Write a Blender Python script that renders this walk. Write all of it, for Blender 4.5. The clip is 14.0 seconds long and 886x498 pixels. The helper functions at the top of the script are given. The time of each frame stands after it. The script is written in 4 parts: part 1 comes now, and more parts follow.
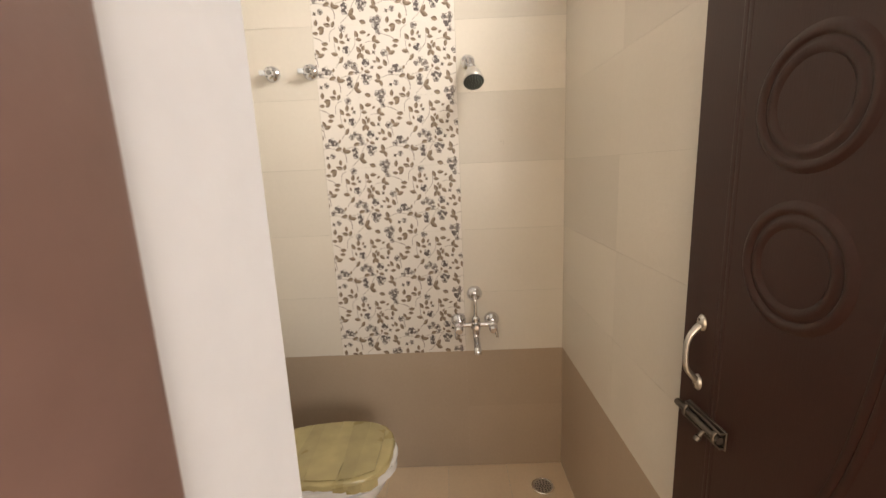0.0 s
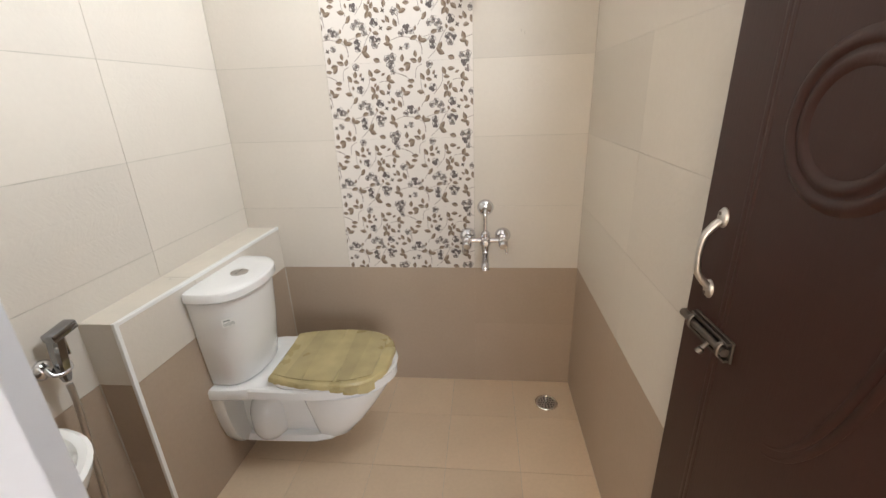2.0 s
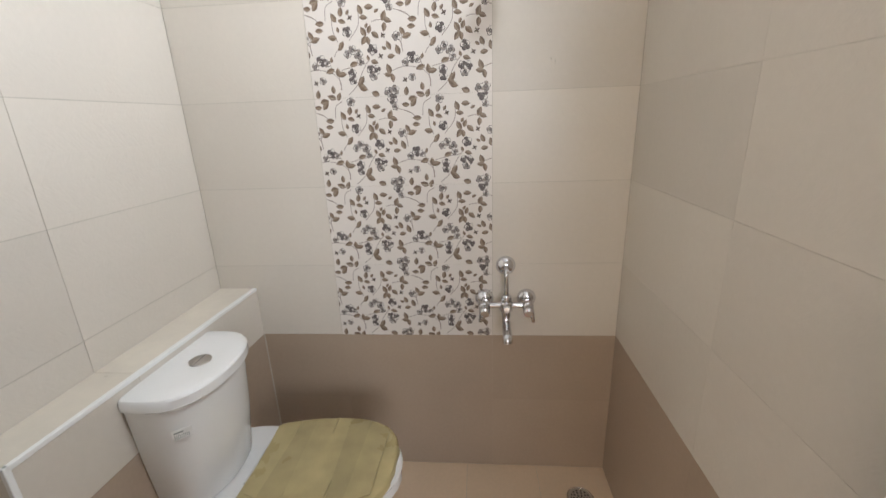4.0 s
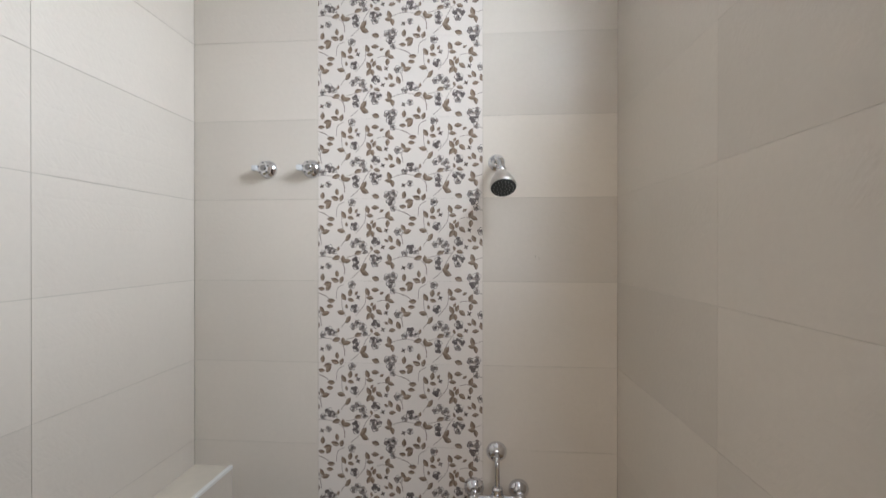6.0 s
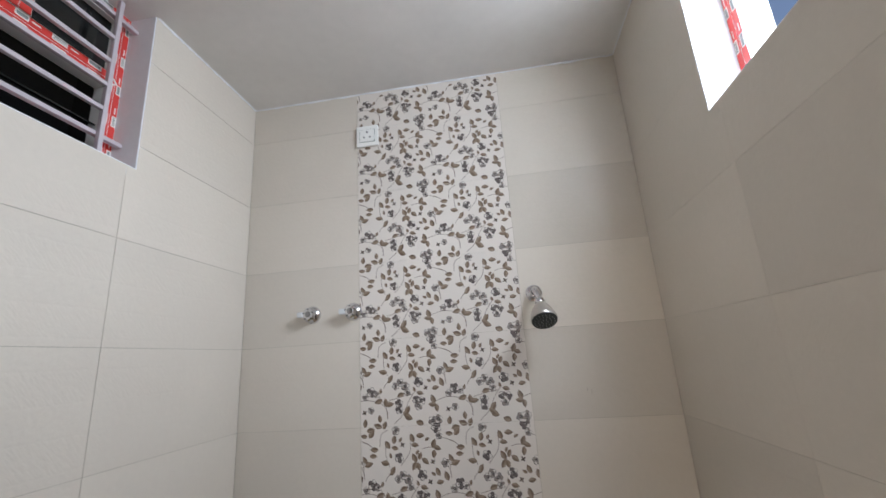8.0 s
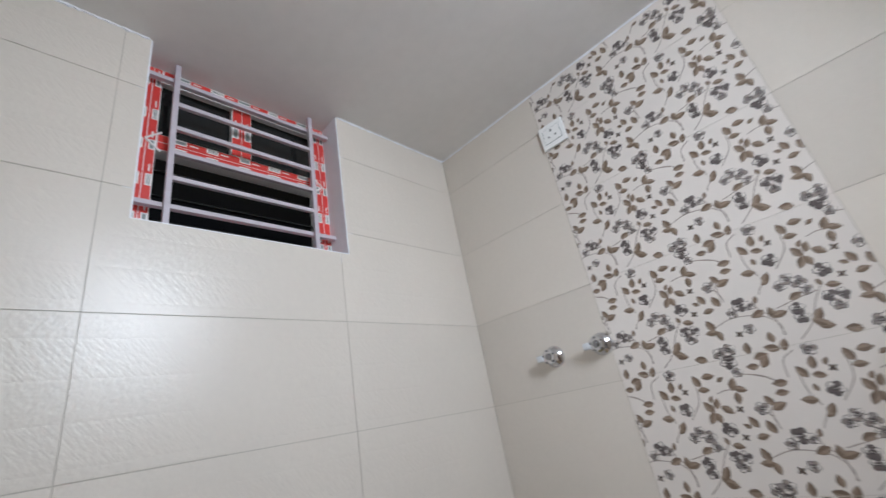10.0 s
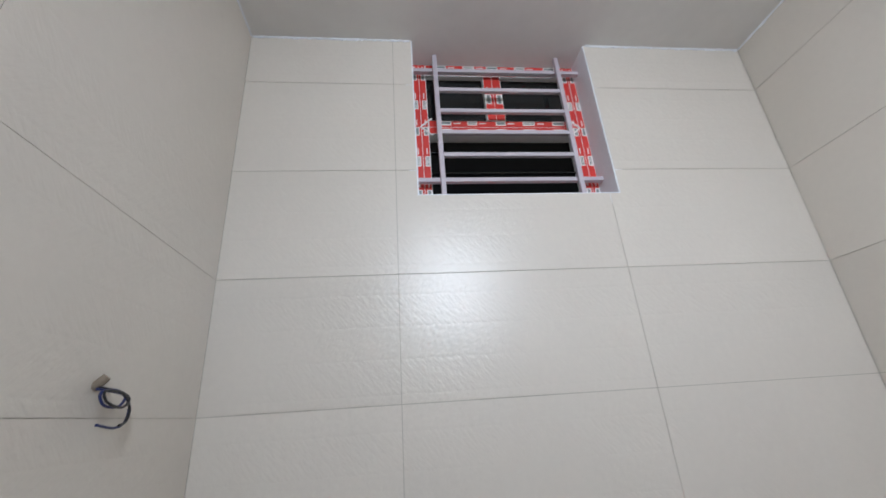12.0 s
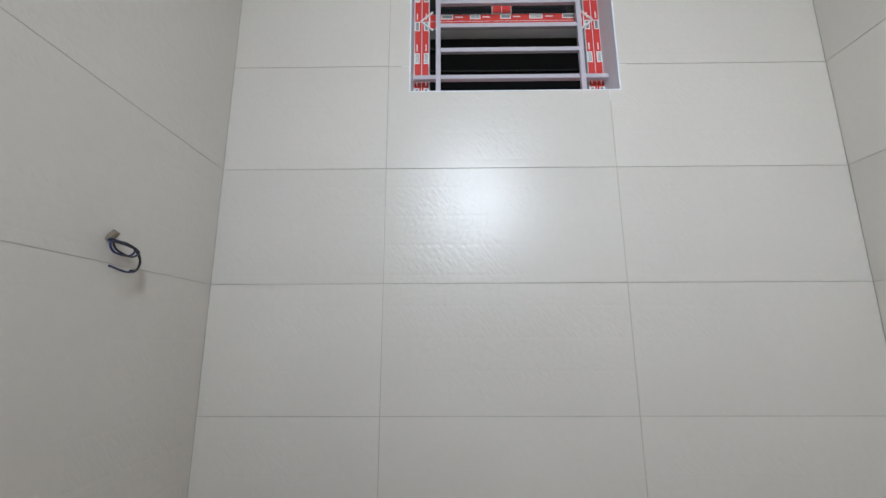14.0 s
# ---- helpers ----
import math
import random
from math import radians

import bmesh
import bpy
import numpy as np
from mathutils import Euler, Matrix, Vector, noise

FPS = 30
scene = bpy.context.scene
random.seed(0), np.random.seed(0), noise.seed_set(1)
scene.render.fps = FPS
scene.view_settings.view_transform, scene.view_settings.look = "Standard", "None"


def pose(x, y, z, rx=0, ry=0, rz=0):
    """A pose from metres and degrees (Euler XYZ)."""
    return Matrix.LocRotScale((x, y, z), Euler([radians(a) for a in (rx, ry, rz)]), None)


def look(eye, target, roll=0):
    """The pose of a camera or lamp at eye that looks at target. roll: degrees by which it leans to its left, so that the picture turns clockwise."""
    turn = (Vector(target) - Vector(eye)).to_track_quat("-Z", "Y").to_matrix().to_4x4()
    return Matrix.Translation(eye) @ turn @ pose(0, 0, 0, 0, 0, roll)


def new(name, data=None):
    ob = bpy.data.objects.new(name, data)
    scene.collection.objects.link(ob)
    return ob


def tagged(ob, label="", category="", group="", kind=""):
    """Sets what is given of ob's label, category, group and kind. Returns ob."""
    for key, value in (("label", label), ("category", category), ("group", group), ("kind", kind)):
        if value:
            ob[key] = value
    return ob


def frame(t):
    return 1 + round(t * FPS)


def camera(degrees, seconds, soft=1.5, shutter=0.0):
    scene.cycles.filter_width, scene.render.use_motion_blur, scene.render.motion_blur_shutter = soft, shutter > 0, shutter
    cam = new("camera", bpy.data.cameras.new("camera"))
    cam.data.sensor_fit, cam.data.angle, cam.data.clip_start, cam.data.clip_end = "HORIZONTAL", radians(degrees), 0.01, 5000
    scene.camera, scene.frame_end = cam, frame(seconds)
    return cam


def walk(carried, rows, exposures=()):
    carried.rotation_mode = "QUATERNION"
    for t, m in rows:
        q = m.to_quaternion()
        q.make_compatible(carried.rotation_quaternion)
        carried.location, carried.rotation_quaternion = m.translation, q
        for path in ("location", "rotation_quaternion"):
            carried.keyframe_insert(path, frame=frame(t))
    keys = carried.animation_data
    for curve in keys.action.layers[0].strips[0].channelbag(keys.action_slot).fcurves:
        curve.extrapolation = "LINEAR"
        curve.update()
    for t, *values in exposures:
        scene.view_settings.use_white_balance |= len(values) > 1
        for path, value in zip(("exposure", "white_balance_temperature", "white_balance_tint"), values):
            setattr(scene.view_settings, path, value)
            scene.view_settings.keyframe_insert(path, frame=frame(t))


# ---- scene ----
cam = camera(93.9, 14.0, soft=1.4, shutter=0.35)
PATH = [
    (0.0, (1.031, -1.909, 1.528), (0.999, 0.054, 1.146), -2.5),
    (0.5, (1.056, -1.876, 1.501), (1.024, 0.065, 1.018), -2.0),
    (1.0, (1.100, -1.852, 1.472), (1.011, 0.065, 0.905), -1.8),
    (1.5, (1.121, -1.864, 1.430), (0.985, 0.031, 0.812), -1.7),
    (2.0, (1.137, -1.817, 1.408), (0.938, 0.047, 0.717), -2.1),
    (2.2, (1.115, -1.785, 1.399), (0.916, 0.074, 0.691), -2.1),
    (4.3, (1.038, -1.459, 1.502), (0.872, 0.461, 0.968), -2.1),
    (4.5, (1.052, -1.458, 1.537), (0.887, 0.476, 1.058), -2.0),
    (5.0, (1.056, -1.470, 1.596), (0.920, 0.503, 1.300), -1.0),
    (5.5, (1.041, -1.486, 1.636), (0.919, 0.505, 1.495), -0.2),
    (6.0, (1.056, -1.501, 1.668), (0.912, 0.494, 1.663), 0.0),
    (6.5, (1.037, -1.519, 1.713), (0.930, 0.474, 1.848), -0.4),
    (7.0, (1.021, -1.539, 1.741), (0.925, 0.437, 2.029), -0.8),
    (7.2, (1.026, -1.542, 1.750), (0.915, 0.425, 2.095), -1.1),
    (9.3, (1.045, -1.405, 1.803), (0.275, 0.300, 2.502), -9.5),
    (9.5, (1.012, -1.373, 1.816), (0.139, 0.279, 2.525), -10.4),
    (10.0, (1.007, -1.250, 1.830), (-0.218, 0.136, 2.592), -11.1),
    (10.5, (1.004, -1.201, 1.846), (-0.473, -0.118, 2.651), -10.8),
    (11.0, (1.007, -1.166, 1.848), (-0.651, -0.400, 2.665), -9.1),
    (11.5, (1.006, -1.174, 1.839), (-0.767, -0.707, 2.638), -6.8),
    (12.0, (0.958, -1.172, 1.822), (-0.886, -0.955, 2.566), -4.0),
    (12.5, (0.944, -1.129, 1.804), (-0.943, -1.048, 2.463), -2.2),
    (13.0, (0.972, -1.022, 1.775), (-0.948, -1.074, 2.334), -0.4),
    (13.5, (0.995, -1.003, 1.751), (-0.947, -1.072, 2.225), 0.0),
    (14.0, (0.996, -1.015, 1.728), (-0.962, -1.038, 2.133), -0.2),
]
EXPOSURES = [(0.0, 0.44, 8700, 19), (0.5, 0.44, 8500, 19), (1.0, 0.56, 7850, 18), (2.2, 0.79, 7050, 15), (4.3, 0.38, 6800, 15), (5.0, 0.26, 6700, 15), (7.0, -0.23, 6550, 15),
             (9.5, -0.36, 6500, 16), (10.5, -0.40, 6450, 16), (12.5, -0.38, 6400, 15), (14.0, -0.36, 6300, 13)]
walk(cam, [(t, look(eye, target, roll)) for t, eye, target, roll in PATH], EXPOSURES)

# ---- world, large lights ----
world = bpy.data.worlds.new("sky")
scene.world = world
world.use_nodes = True
wn = world.node_tree
sky = wn.nodes.new("ShaderNodeTexSky")
sky.sky_type, sky.sun_disc = "NISHITA", False
sky.sun_elevation, sky.sun_rotation = radians(42), radians(120)
wn.links.new(sky.outputs[0], wn.nodes["Background"].inputs[0])
wn.nodes["Background"].inputs[1].default_value = 0.15


def area_lamp(name, eye, target, width, height, power, colour):
    lamp = bpy.data.lights.new(name, "AREA")
    lamp.shape, lamp.size, lamp.size_y = "RECTANGLE", width, height
    lamp.energy, lamp.color = power, colour
    ob = new(name, lamp)
    ob.matrix_world = look(eye, target)
    return ob


# daylight of the sky in the opening of the right-hand bathroom window
area_lamp("window_daylight", (1.90, -0.828, 2.67), (1.00, -0.52, 1.89), 0.66, 0.58, 52, (0.77, 0.90, 1.0))
# two fill lamps added in the unseen bedroom to light through the doorway
area_lamp("bedroom_daylight", (0.3, -4.66, 1.6), (1.2, -1.7, 1.1), 1.4, 1.4, 36, (1.0, 0.88, 0.70))
area_lamp("bedroom_daylight_2", (2.3, -4.66, 1.6), (1.2, -1.7, 1.2), 1.4, 1.4, 50, (0.82, 0.91, 1.0))


# ---- materials ----
def shade(name, colour, rough=0.5, metal=0.0, grain=0.06, scale=40.0, blotch=0.05, blotch_scale=3.0, bump=0.1,
          bump_scale=120.0, vary=0.0, coat=0.0, stretch=None):
    m = bpy.data.materials.new(name)
    m.use_nodes = True
    nt = m.node_tree
    n, l = nt.nodes, nt.links
    b = n["Principled BSDF"]
    tc = n.new("ShaderNodeTexCoord")

    def noise_node(s, detail=4):
        t = n.new("ShaderNodeTexNoise")
        t.inputs["Scale"].default_value, t.inputs["Detail"].default_value = s, detail
        l.new(tc.outputs["Object"], t.inputs["Vector"])
        return t

    fine, wide = noise_node(scale), noise_node(blotch_scale)

    def spread(sock, amount):
        r = n.new("ShaderNodeMapRange")
        r.inputs["To Min"].default_value, r.inputs["To Max"].default_value = 1 - amount * 2, 1 + amount * 2
        l.new(sock, r.inputs["Value"])
        return r.outputs[0]

    value = n.new("ShaderNodeMath")
    value.operation = "MULTIPLY"
    l.new(spread(fine.outputs[0], grain), value.inputs[0])
    l.new(spread(wide.outputs[0], blotch), value.inputs[1])
    last = value.outputs[0]
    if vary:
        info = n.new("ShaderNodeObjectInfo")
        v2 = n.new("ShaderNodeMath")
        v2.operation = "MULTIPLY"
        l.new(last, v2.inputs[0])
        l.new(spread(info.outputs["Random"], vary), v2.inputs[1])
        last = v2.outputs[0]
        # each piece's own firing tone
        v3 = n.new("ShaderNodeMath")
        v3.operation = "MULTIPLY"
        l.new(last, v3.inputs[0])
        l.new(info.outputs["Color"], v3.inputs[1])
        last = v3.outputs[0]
    hsv = n.new("ShaderNodeHueSaturation")
    hsv.inputs["Color"].default_value = (*colour, 1)
    l.new(last, hsv.inputs["Value"])
    l.new(hsv.outputs[0], b.inputs["Base Color"])
    b.inputs["Metallic"].default_value = metal
    rr = n.new("ShaderNodeMapRange")
    rr.inputs["To Min"].default_value, rr.inputs["To Max"].default_value = rough * 0.8, min(1, rough * 1.2)
    l.new(wide.outputs[0], rr.inputs["Value"])
    l.new(rr.outputs[0], b.inputs["Roughness"])
    b.inputs["Coat Weight"].default_value = coat
    b.inputs["Coat Roughness"].default_value = 0.08
    if bump:
        bt = noise_node(bump_scale, 3)
        if stretch:
            mp = n.new("ShaderNodeMapping")
            mp.vector_type = "TEXTURE"
            mp.inputs["Rotation"].default_value, mp.inputs["Scale"].default_value = stretch
            l.new(tc.outputs["Object"], mp.inputs["Vector"])
            l.new(mp.outputs[0], bt.inputs["Vector"])
        bp = n.new("ShaderNodeBump")
        bp.inputs["Strength"].default_value, bp.inputs["Distance"].default_value = bump, 0.002
        l.new(bt.outputs[0], bp.inputs["Height"])
        l.new(bp.outputs[0], b.inputs["Normal"])
    return m


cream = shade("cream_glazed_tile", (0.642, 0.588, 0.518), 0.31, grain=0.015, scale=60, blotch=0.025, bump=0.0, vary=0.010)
top_cream = shade("warm_marbled_tile", (0.68, 0.62, 0.53), 0.3, grain=0.03, scale=30, blotch=0.06, blotch_scale=8, bump=0.04, vary=0.02)


def emboss(m, strength):
    """Pressed relief of the glazed tiles: bands of short slanting strokes, the slant turning from band to band, with a fine groove between bands."""
    n, l = m.node_tree.nodes, m.node_tree.links

    def op(kind, a, b=0.0, c=None):
        q = n.new("ShaderNodeMath")
        q.operation = kind
        for i, v in enumerate((a, b) if c is None else (a, b, c)):
            if isinstance(v, (int, float)):
                q.inputs[i].default_value = v
            else:
                l.new(v, q.inputs[i])
        return q.outputs[0]

    tc = n.new("ShaderNodeTexCoord")
    sep = n.new("ShaderNodeSeparateXYZ")
    l.new(tc.outputs["Object"], sep.inputs[0])
    h = op("ADD", sep.outputs[0], sep.outputs[1])
    zb = op("DIVIDE", sep.outputs[2], 0.0748)
    band = op("FLOOR", zb)
    way = op("MULTIPLY_ADD", op("FLOORED_MODULO", band, 2.0), 2.0, -1.0)
    slant = op("MULTIPLY", op("MULTIPLY", sep.outputs[2], way), 0.85)
    across = op("MULTIPLY", op("ADD", h, slant), 130.0)
    along = op("MULTIPLY", op("SUBTRACT", h, slant), 30.0)
    vec = n.new("ShaderNodeCombineXYZ")
    l.new(across, vec.inputs[0])
    l.new(along, vec.inputs[1])
    l.new(op("MULTIPLY", band, 7.3), vec.inputs[2])
    strokes = n.new("ShaderNodeTexNoise")
    strokes.inputs["Scale"].default_value, strokes.inputs["Detail"].default_value = 1.0, 2.0
    l.new(vec.outputs[0], strokes.inputs["Vector"])
    groove = op("SMOOTH_MIN", op("MULTIPLY", op("PINGPONG", zb, 0.5), 14.0), 1.0, 0.3)
    mottle = n.new("ShaderNodeTexNoise")
    mottle.inputs["Scale"].default_value, mottle.inputs["Detail"].default_value = 85.0, 2.0
    l.new(tc.outputs["Object"], mottle.inputs["Vector"])
    height = op("MULTIPLY_ADD", groove, 0.22, op("MULTIPLY_ADD", mottle.outputs[0], 0.9, strokes.outputs[0]))
    bump = n.new("ShaderNodeBump")
    bump.inputs["Strength"].default_value, bump.inputs["Distance"].default_value = strength, 0.0016
    l.new(height, bump.inputs["Height"])
    l.new(bump.outputs[0], n["Principled BSDF"].inputs["Normal"])


emboss(cream, 0.27)
cream.node_tree.nodes["Principled BSDF"].inputs["Specular IOR Level"].default_value = 0.46
floral_base = shade("floral_tile_ground", (0.685, 0.635, 0.585), 0.30, grain=0.012, blotch=0.015, bump=0.05, vary=0.01)
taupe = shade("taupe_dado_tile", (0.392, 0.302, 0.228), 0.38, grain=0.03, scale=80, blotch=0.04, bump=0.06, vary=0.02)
floor_tile_mat = shade("beige_floor_tile", (0.65, 0.50, 0.355), 0.42, grain=0.03, scale=70, blotch=0.05, bump=0.08, vary=0.025)
grout = shade("tile_grout", (0.47, 0.43, 0.37), 0.9, grain=0.1, blotch=0.1)
white_paint = shade("white_wall_paint", (0.77, 0.782, 0.815), 0.7, grain=0.02, blotch=0.03, bump=0.25, bump_scale=60)
ceiling_paint = shade("ceiling_paint", (0.74, 0.72, 0.70), 0.8, grain=0.02, scale=25, blotch=0.05, bump=0.25, bump_scale=30)
door_skin = shade("dark_brown_door", (0.032, 0.0105, 0.0074), 0.39, grain=0.08, scale=90, blotch=0.1, bump=0.12, bump_scale=300,
                  stretch=((0.0, 0.0, 0.0), (1.0, 1.0, 12.0)))
door_skin.node_tree.nodes["Principled BSDF"].inputs["Specular IOR Level"].default_value = 0.36
frame_wood = shade("brown_frame_paint", (0.20, 0.115, 0.095), 0.45, grain=0.06, blotch=0.06, bump=0.1)
ceramic = shade("white_ceramic", (0.82, 0.82, 0.81), 0.10, grain=0.005, blotch=0.008, bump=0.0, coat=0.4)
seam_mat = shade("dark_seam", (0.12, 0.12, 0.12), 0.6)
chrome = shade("polished_chrome", (0.66, 0.66, 0.68), 0.07, 1.0, grain=0.01, blotch=0.02, bump=0.0)
drain_steel = shade("drain_steel", (0.82, 0.80, 0.77), 0.16, 1.0, grain=0.06, scale=120, blotch=0.06, bump=0.04)
# chrome with its dark reflections put into the base colour
dark_chrome = shade("chrome_dark_reflections", (0.30, 0.30, 0.31), 0.12, 1.0, grain=0.02, bump=0.0)
brushed = shade("brushed_steel", (0.56, 0.53, 0.50), 0.40, 1.0, grain=0.05, scale=150, blotch=0.05, bump=0.05)
old_steel = shade("dull_latch_steel", (0.15, 0.13, 0.115), 0.46, 1.0, grain=0.12, blotch=0.15, bump=0.1)
dark_rubber = shade("dark_nozzle_plate", (0.035, 0.04, 0.042), 0.45, grain=0.1)
wrap_tape = shade("olive_packing_tape", (0.40, 0.325, 0.16), 0.28, grain=0.12, scale=14, blotch=0.12, blotch_scale=9, bump=0.22,
                  bump_scale=30, vary=0.06, coat=0.3, stretch=((0.0, 0.0, 0.35), (0.4, 2.0, 1.0)))
white_plastic = shade("white_plastic", (0.82, 0.82, 0.80), 0.3, grain=0.01, blotch=0.02, bump=0.0)
clear_grey = shade("pale_clear_plastic", (0.62, 0.64, 0.66), 0.15, grain=0.02, blotch=0.04, bump=0.0, coat=0.4)
grey_mark = shade("grey_print", (0.22, 0.25, 0.24), 0.5)
tape_red = shade("red_protective_tape", (0.66, 0.045, 0.035), 0.35, grain=0.05, blotch=0.08)
tape_white = shade("white_tape_print", (0.80, 0.78, 0.75), 0.4, grain=0.03, blotch=0.05)
grille_paint = shade("lilac_grey_grille_paint", (0.52, 0.47, 0.51), 0.4, grain=0.04, blotch=0.05, bump=0.1)
dark_glass = shade("dark_window_glass", (0.012, 0.014, 0.014), 0.08, grain=0.02, bump=0.0)
# near-black base colour stands in for the shaft's lack of light
shaft_mat = shade("shaft_shade_black", (0.018, 0.017, 0.016), 0.9, grain=0.1, blotch=0.1)
wire_blue = shade("blue_wire_sleeve", (0.012, 0.02, 0.10), 0.4)
wire_black = shade("black_wire_sleeve", (0.012, 0.012, 0.015), 0.4)
conduit_mat = shade("dusty_conduit", (0.24, 0.19, 0.14), 0.7, grain=0.1)
leaf_brown = shade("printed_leaf_brown", (0.165, 0.113, 0.078), 0.35, grain=0.22, scale=110, blotch=0.10, blotch_scale=30, bump=0.0)
leaf_pale = shade("printed_leaf_pale", (0.27, 0.20, 0.147), 0.35, grain=0.18, scale=110, blotch=0.10, blotch_scale=30, bump=0.0)
bloom_dark = shade("printed_bloom_dark", (0.045, 0.036, 0.034), 0.35, grain=0.25, scale=160, bump=0.0)
bloom_mid = shade("printed_bloom_grey", (0.125, 0.10, 0.095), 0.35, grain=0.2, scale=160, bump=0.0)
petal_grey = shade("printed_petal_grey", (0.30, 0.265, 0.25), 0.35, grain=0.3, scale=170, blotch=0.15, blotch_scale=40, bump=0.0)
stem_grey = shade("printed_stem_grey", (0.30, 0.25, 0.22), 0.35, grain=0.1, bump=0.0)

# ---- building helpers ----
ORIGIN = {}


def thing(name, at, label, category, group="", turn=0.0, local=False):
    ob = new(name)
    ob.empty_display_size = 0.05
    ob.matrix_basis = pose(*at, 0, 0, turn)
    ORIGIN[ob.name] = Vector((0, 0, 0)) if local else Vector(at)
    return tagged(ob, label, category, group)


def part(name, bm, material, parent=None, label="", smooth=False):
    root = parent
    while root is not None and root.parent is not None:
        root = root.parent
    if root is not None and root.name in ORIGIN:
        bmesh.ops.translate(bm, vec=-ORIGIN[root.name], verts=bm.verts)
    me = bpy.data.meshes.new(name)
    bmesh.ops.recalc_face_normals(bm, faces=bm.faces)
    bm.to_mesh(me)
    bm.free()
    for mat in (material if isinstance(material, (list, tuple)) else [material]):
        me.materials.append(mat)
    if smooth:
        for p in me.polygons:
            p.use_smooth = True
        me.set_sharp_from_angle(angle=radians(38))
    ob = new(name, me)
    ob.parent = parent
    return tagged(ob, label)


def box(lo, hi, bevel=0.0, bm=None):
    bm = bm or bmesh.new()
    r = bmesh.ops.create_cube(bm, size=1)
    lo, hi = Vector(lo), Vector(hi)
    for v in r["verts"]:
        v.co = Vector((lo[i] + (v.co[i] + 0.5) * (hi[i] - lo[i]) for i in range(3)))
    if bevel:
        es = {e for v in r["verts"] for e in v.link_edges}
        bmesh.ops.bevel(bm, geom=list(es), offset=bevel, segments=2, affect="EDGES", profile=0.5)
    return bm


def loft(rings, bm=None, close=True):
    bm = bm or bmesh.new()
    vs = [[bm.verts.new(p) for p in ring] for ring in rings]
    k = len(rings[0])
    for a, b in zip(vs, vs[1:]):
        for i in range(k):
            bm.faces.new((a[i], a[(i + 1) % k], b[(i + 1) % k], b[i]))
    if close:
        bm.faces.new(vs[0])
        bm.faces.new(vs[-1])
    return bm


def sweep(points, radius, sides=12, bm=None, flat=1.0):
    pts = [Vector(p) for p in points]
    rings, side = [], None
    for i, p in enumerate(pts):
        d = (pts[min(i + 1, len(pts) - 1)] - pts[max(i - 1, 0)]).normalized()
        if side is None:
            side = d.cross(Vector((0.13, 0.31, 0.94))).normalized()
        side = (side - d * side.dot(d)).normalized()
        up = d.cross(side)
        r = radius[i] if isinstance(radius, (list, tuple)) else radius
        rings.append([p + side * r * math.cos(a) + up * r * flat * math.sin(a) for a in [2 * math.pi * j / sides for j in range(sides)]])
    return loft(rings, bm)


def turned(base, axis, profile, sides=24, bm=None):
    """A turned solid: profile of (distance along the axis, radius) from base."""
    axis = Vector(axis).normalized()
    return sweep_rings(Vector(base), axis, profile, sides, bm)


def sweep_rings(base, axis, profile, sides, bm):
    s = axis.cross(Vector((0.21, 0.33, 0.92))).normalized()
    u = axis.cross(s)
    return loft([[base + axis * d + (s * math.cos(a) + u * math.sin(a)) * max(r, 0.0004) for a in [2 * math.pi * j / sides for j in range(sides)]]
                 for d, r in profile], bm)


def curve(points, steps=8):
    """A smooth line through the points."""
    p = [Vector(q) for q in points]
    p = [p[0] * 2 - p[1], *p, p[-1] * 2 - p[-2]]
    out = []
    for a, b, c, d in zip(p, p[1:], p[2:], p[3:]):
        for i in range(steps):
            t = i / steps
            out.append(0.5 * (2 * b + (c - a) * t + (2 * a - 5 * b + 4 * c - d) * t * t + (3 * b - a - 3 * c + d) * t ** 3))
    return out + [p[-2]]


# ---- the plan ----
W, D, H = 1.566, 1.592, 2.913          # bathroom: width, depth, ceiling
ROWS = (0.0, 0.34, 0.64, 0.94, 1.243, 1.546, 1.849, 2.145, 2.440, 2.738, H)
DADO = 0.64
WIN_L = (-1.116, -0.551, 2.363)         # left window: y from, y to, sill
WIN_R = (-1.110, -0.546, 2.300)
JAMB_X, HINGE = 0.936, (1.535, -1.690)


def wall(name, boxes, material, label):
    bm = bmesh.new()
    for lo, hi in boxes:
        box(lo, hi, 0, bm)
    return tagged(part(name, bm, material), label, "wall", kind="structure")


G = 0.0016   # depth of the joints
T = 0.20     # thickness of the outer walls


def wall_with_window(name, x0, x1, win, label):
    a, b, sill = win
    return wall(name, [((x0, -D - 0.075, -0.1), (x1, a, H + 0.12)), ((x0, b, -0.1), (x1, T, H + 0.12)), ((x0, a, -0.1), (x1, b, sill))], grout, label)


wall_n = wall("wall_north", [((G - 0.001, G, -0.1), (W - G + 0.001, T, H + 0.12))], grout, "cream tiled wall with a floral tile panel and taupe dado")
wall_w = wall_with_window("wall_west", -T, -G, WIN_L, "cream glazed tiled wall with a grilled window below the ceiling")
wall_e = wall_with_window("wall_east", W + G, W + T, WIN_R, "cream tiled wall with a bright window below the ceiling")
wall_s = wall("wall_south", [((-G, -1.691, -0.1), (0.80, -D - G, H + 0.12)), ((0.80, -1.691, 2.10), (W + G, -D - G, H + 0.12))], grout,
              "cream tiled wall beside the bathroom door")
tagged(part("wall_outer", box((JAMB_X, -1.794, 2.10), (1.64, -1.693, 3.03), 0, box((-1.2, -1.794, -0.1), (JAMB_X, -1.693, 3.03), 0, box((1.64, -1.794, -0.1), (3.2, -1.693, 3.03)))),
            white_paint), "white painted plaster wall round the bathroom door", "wall", kind="structure")
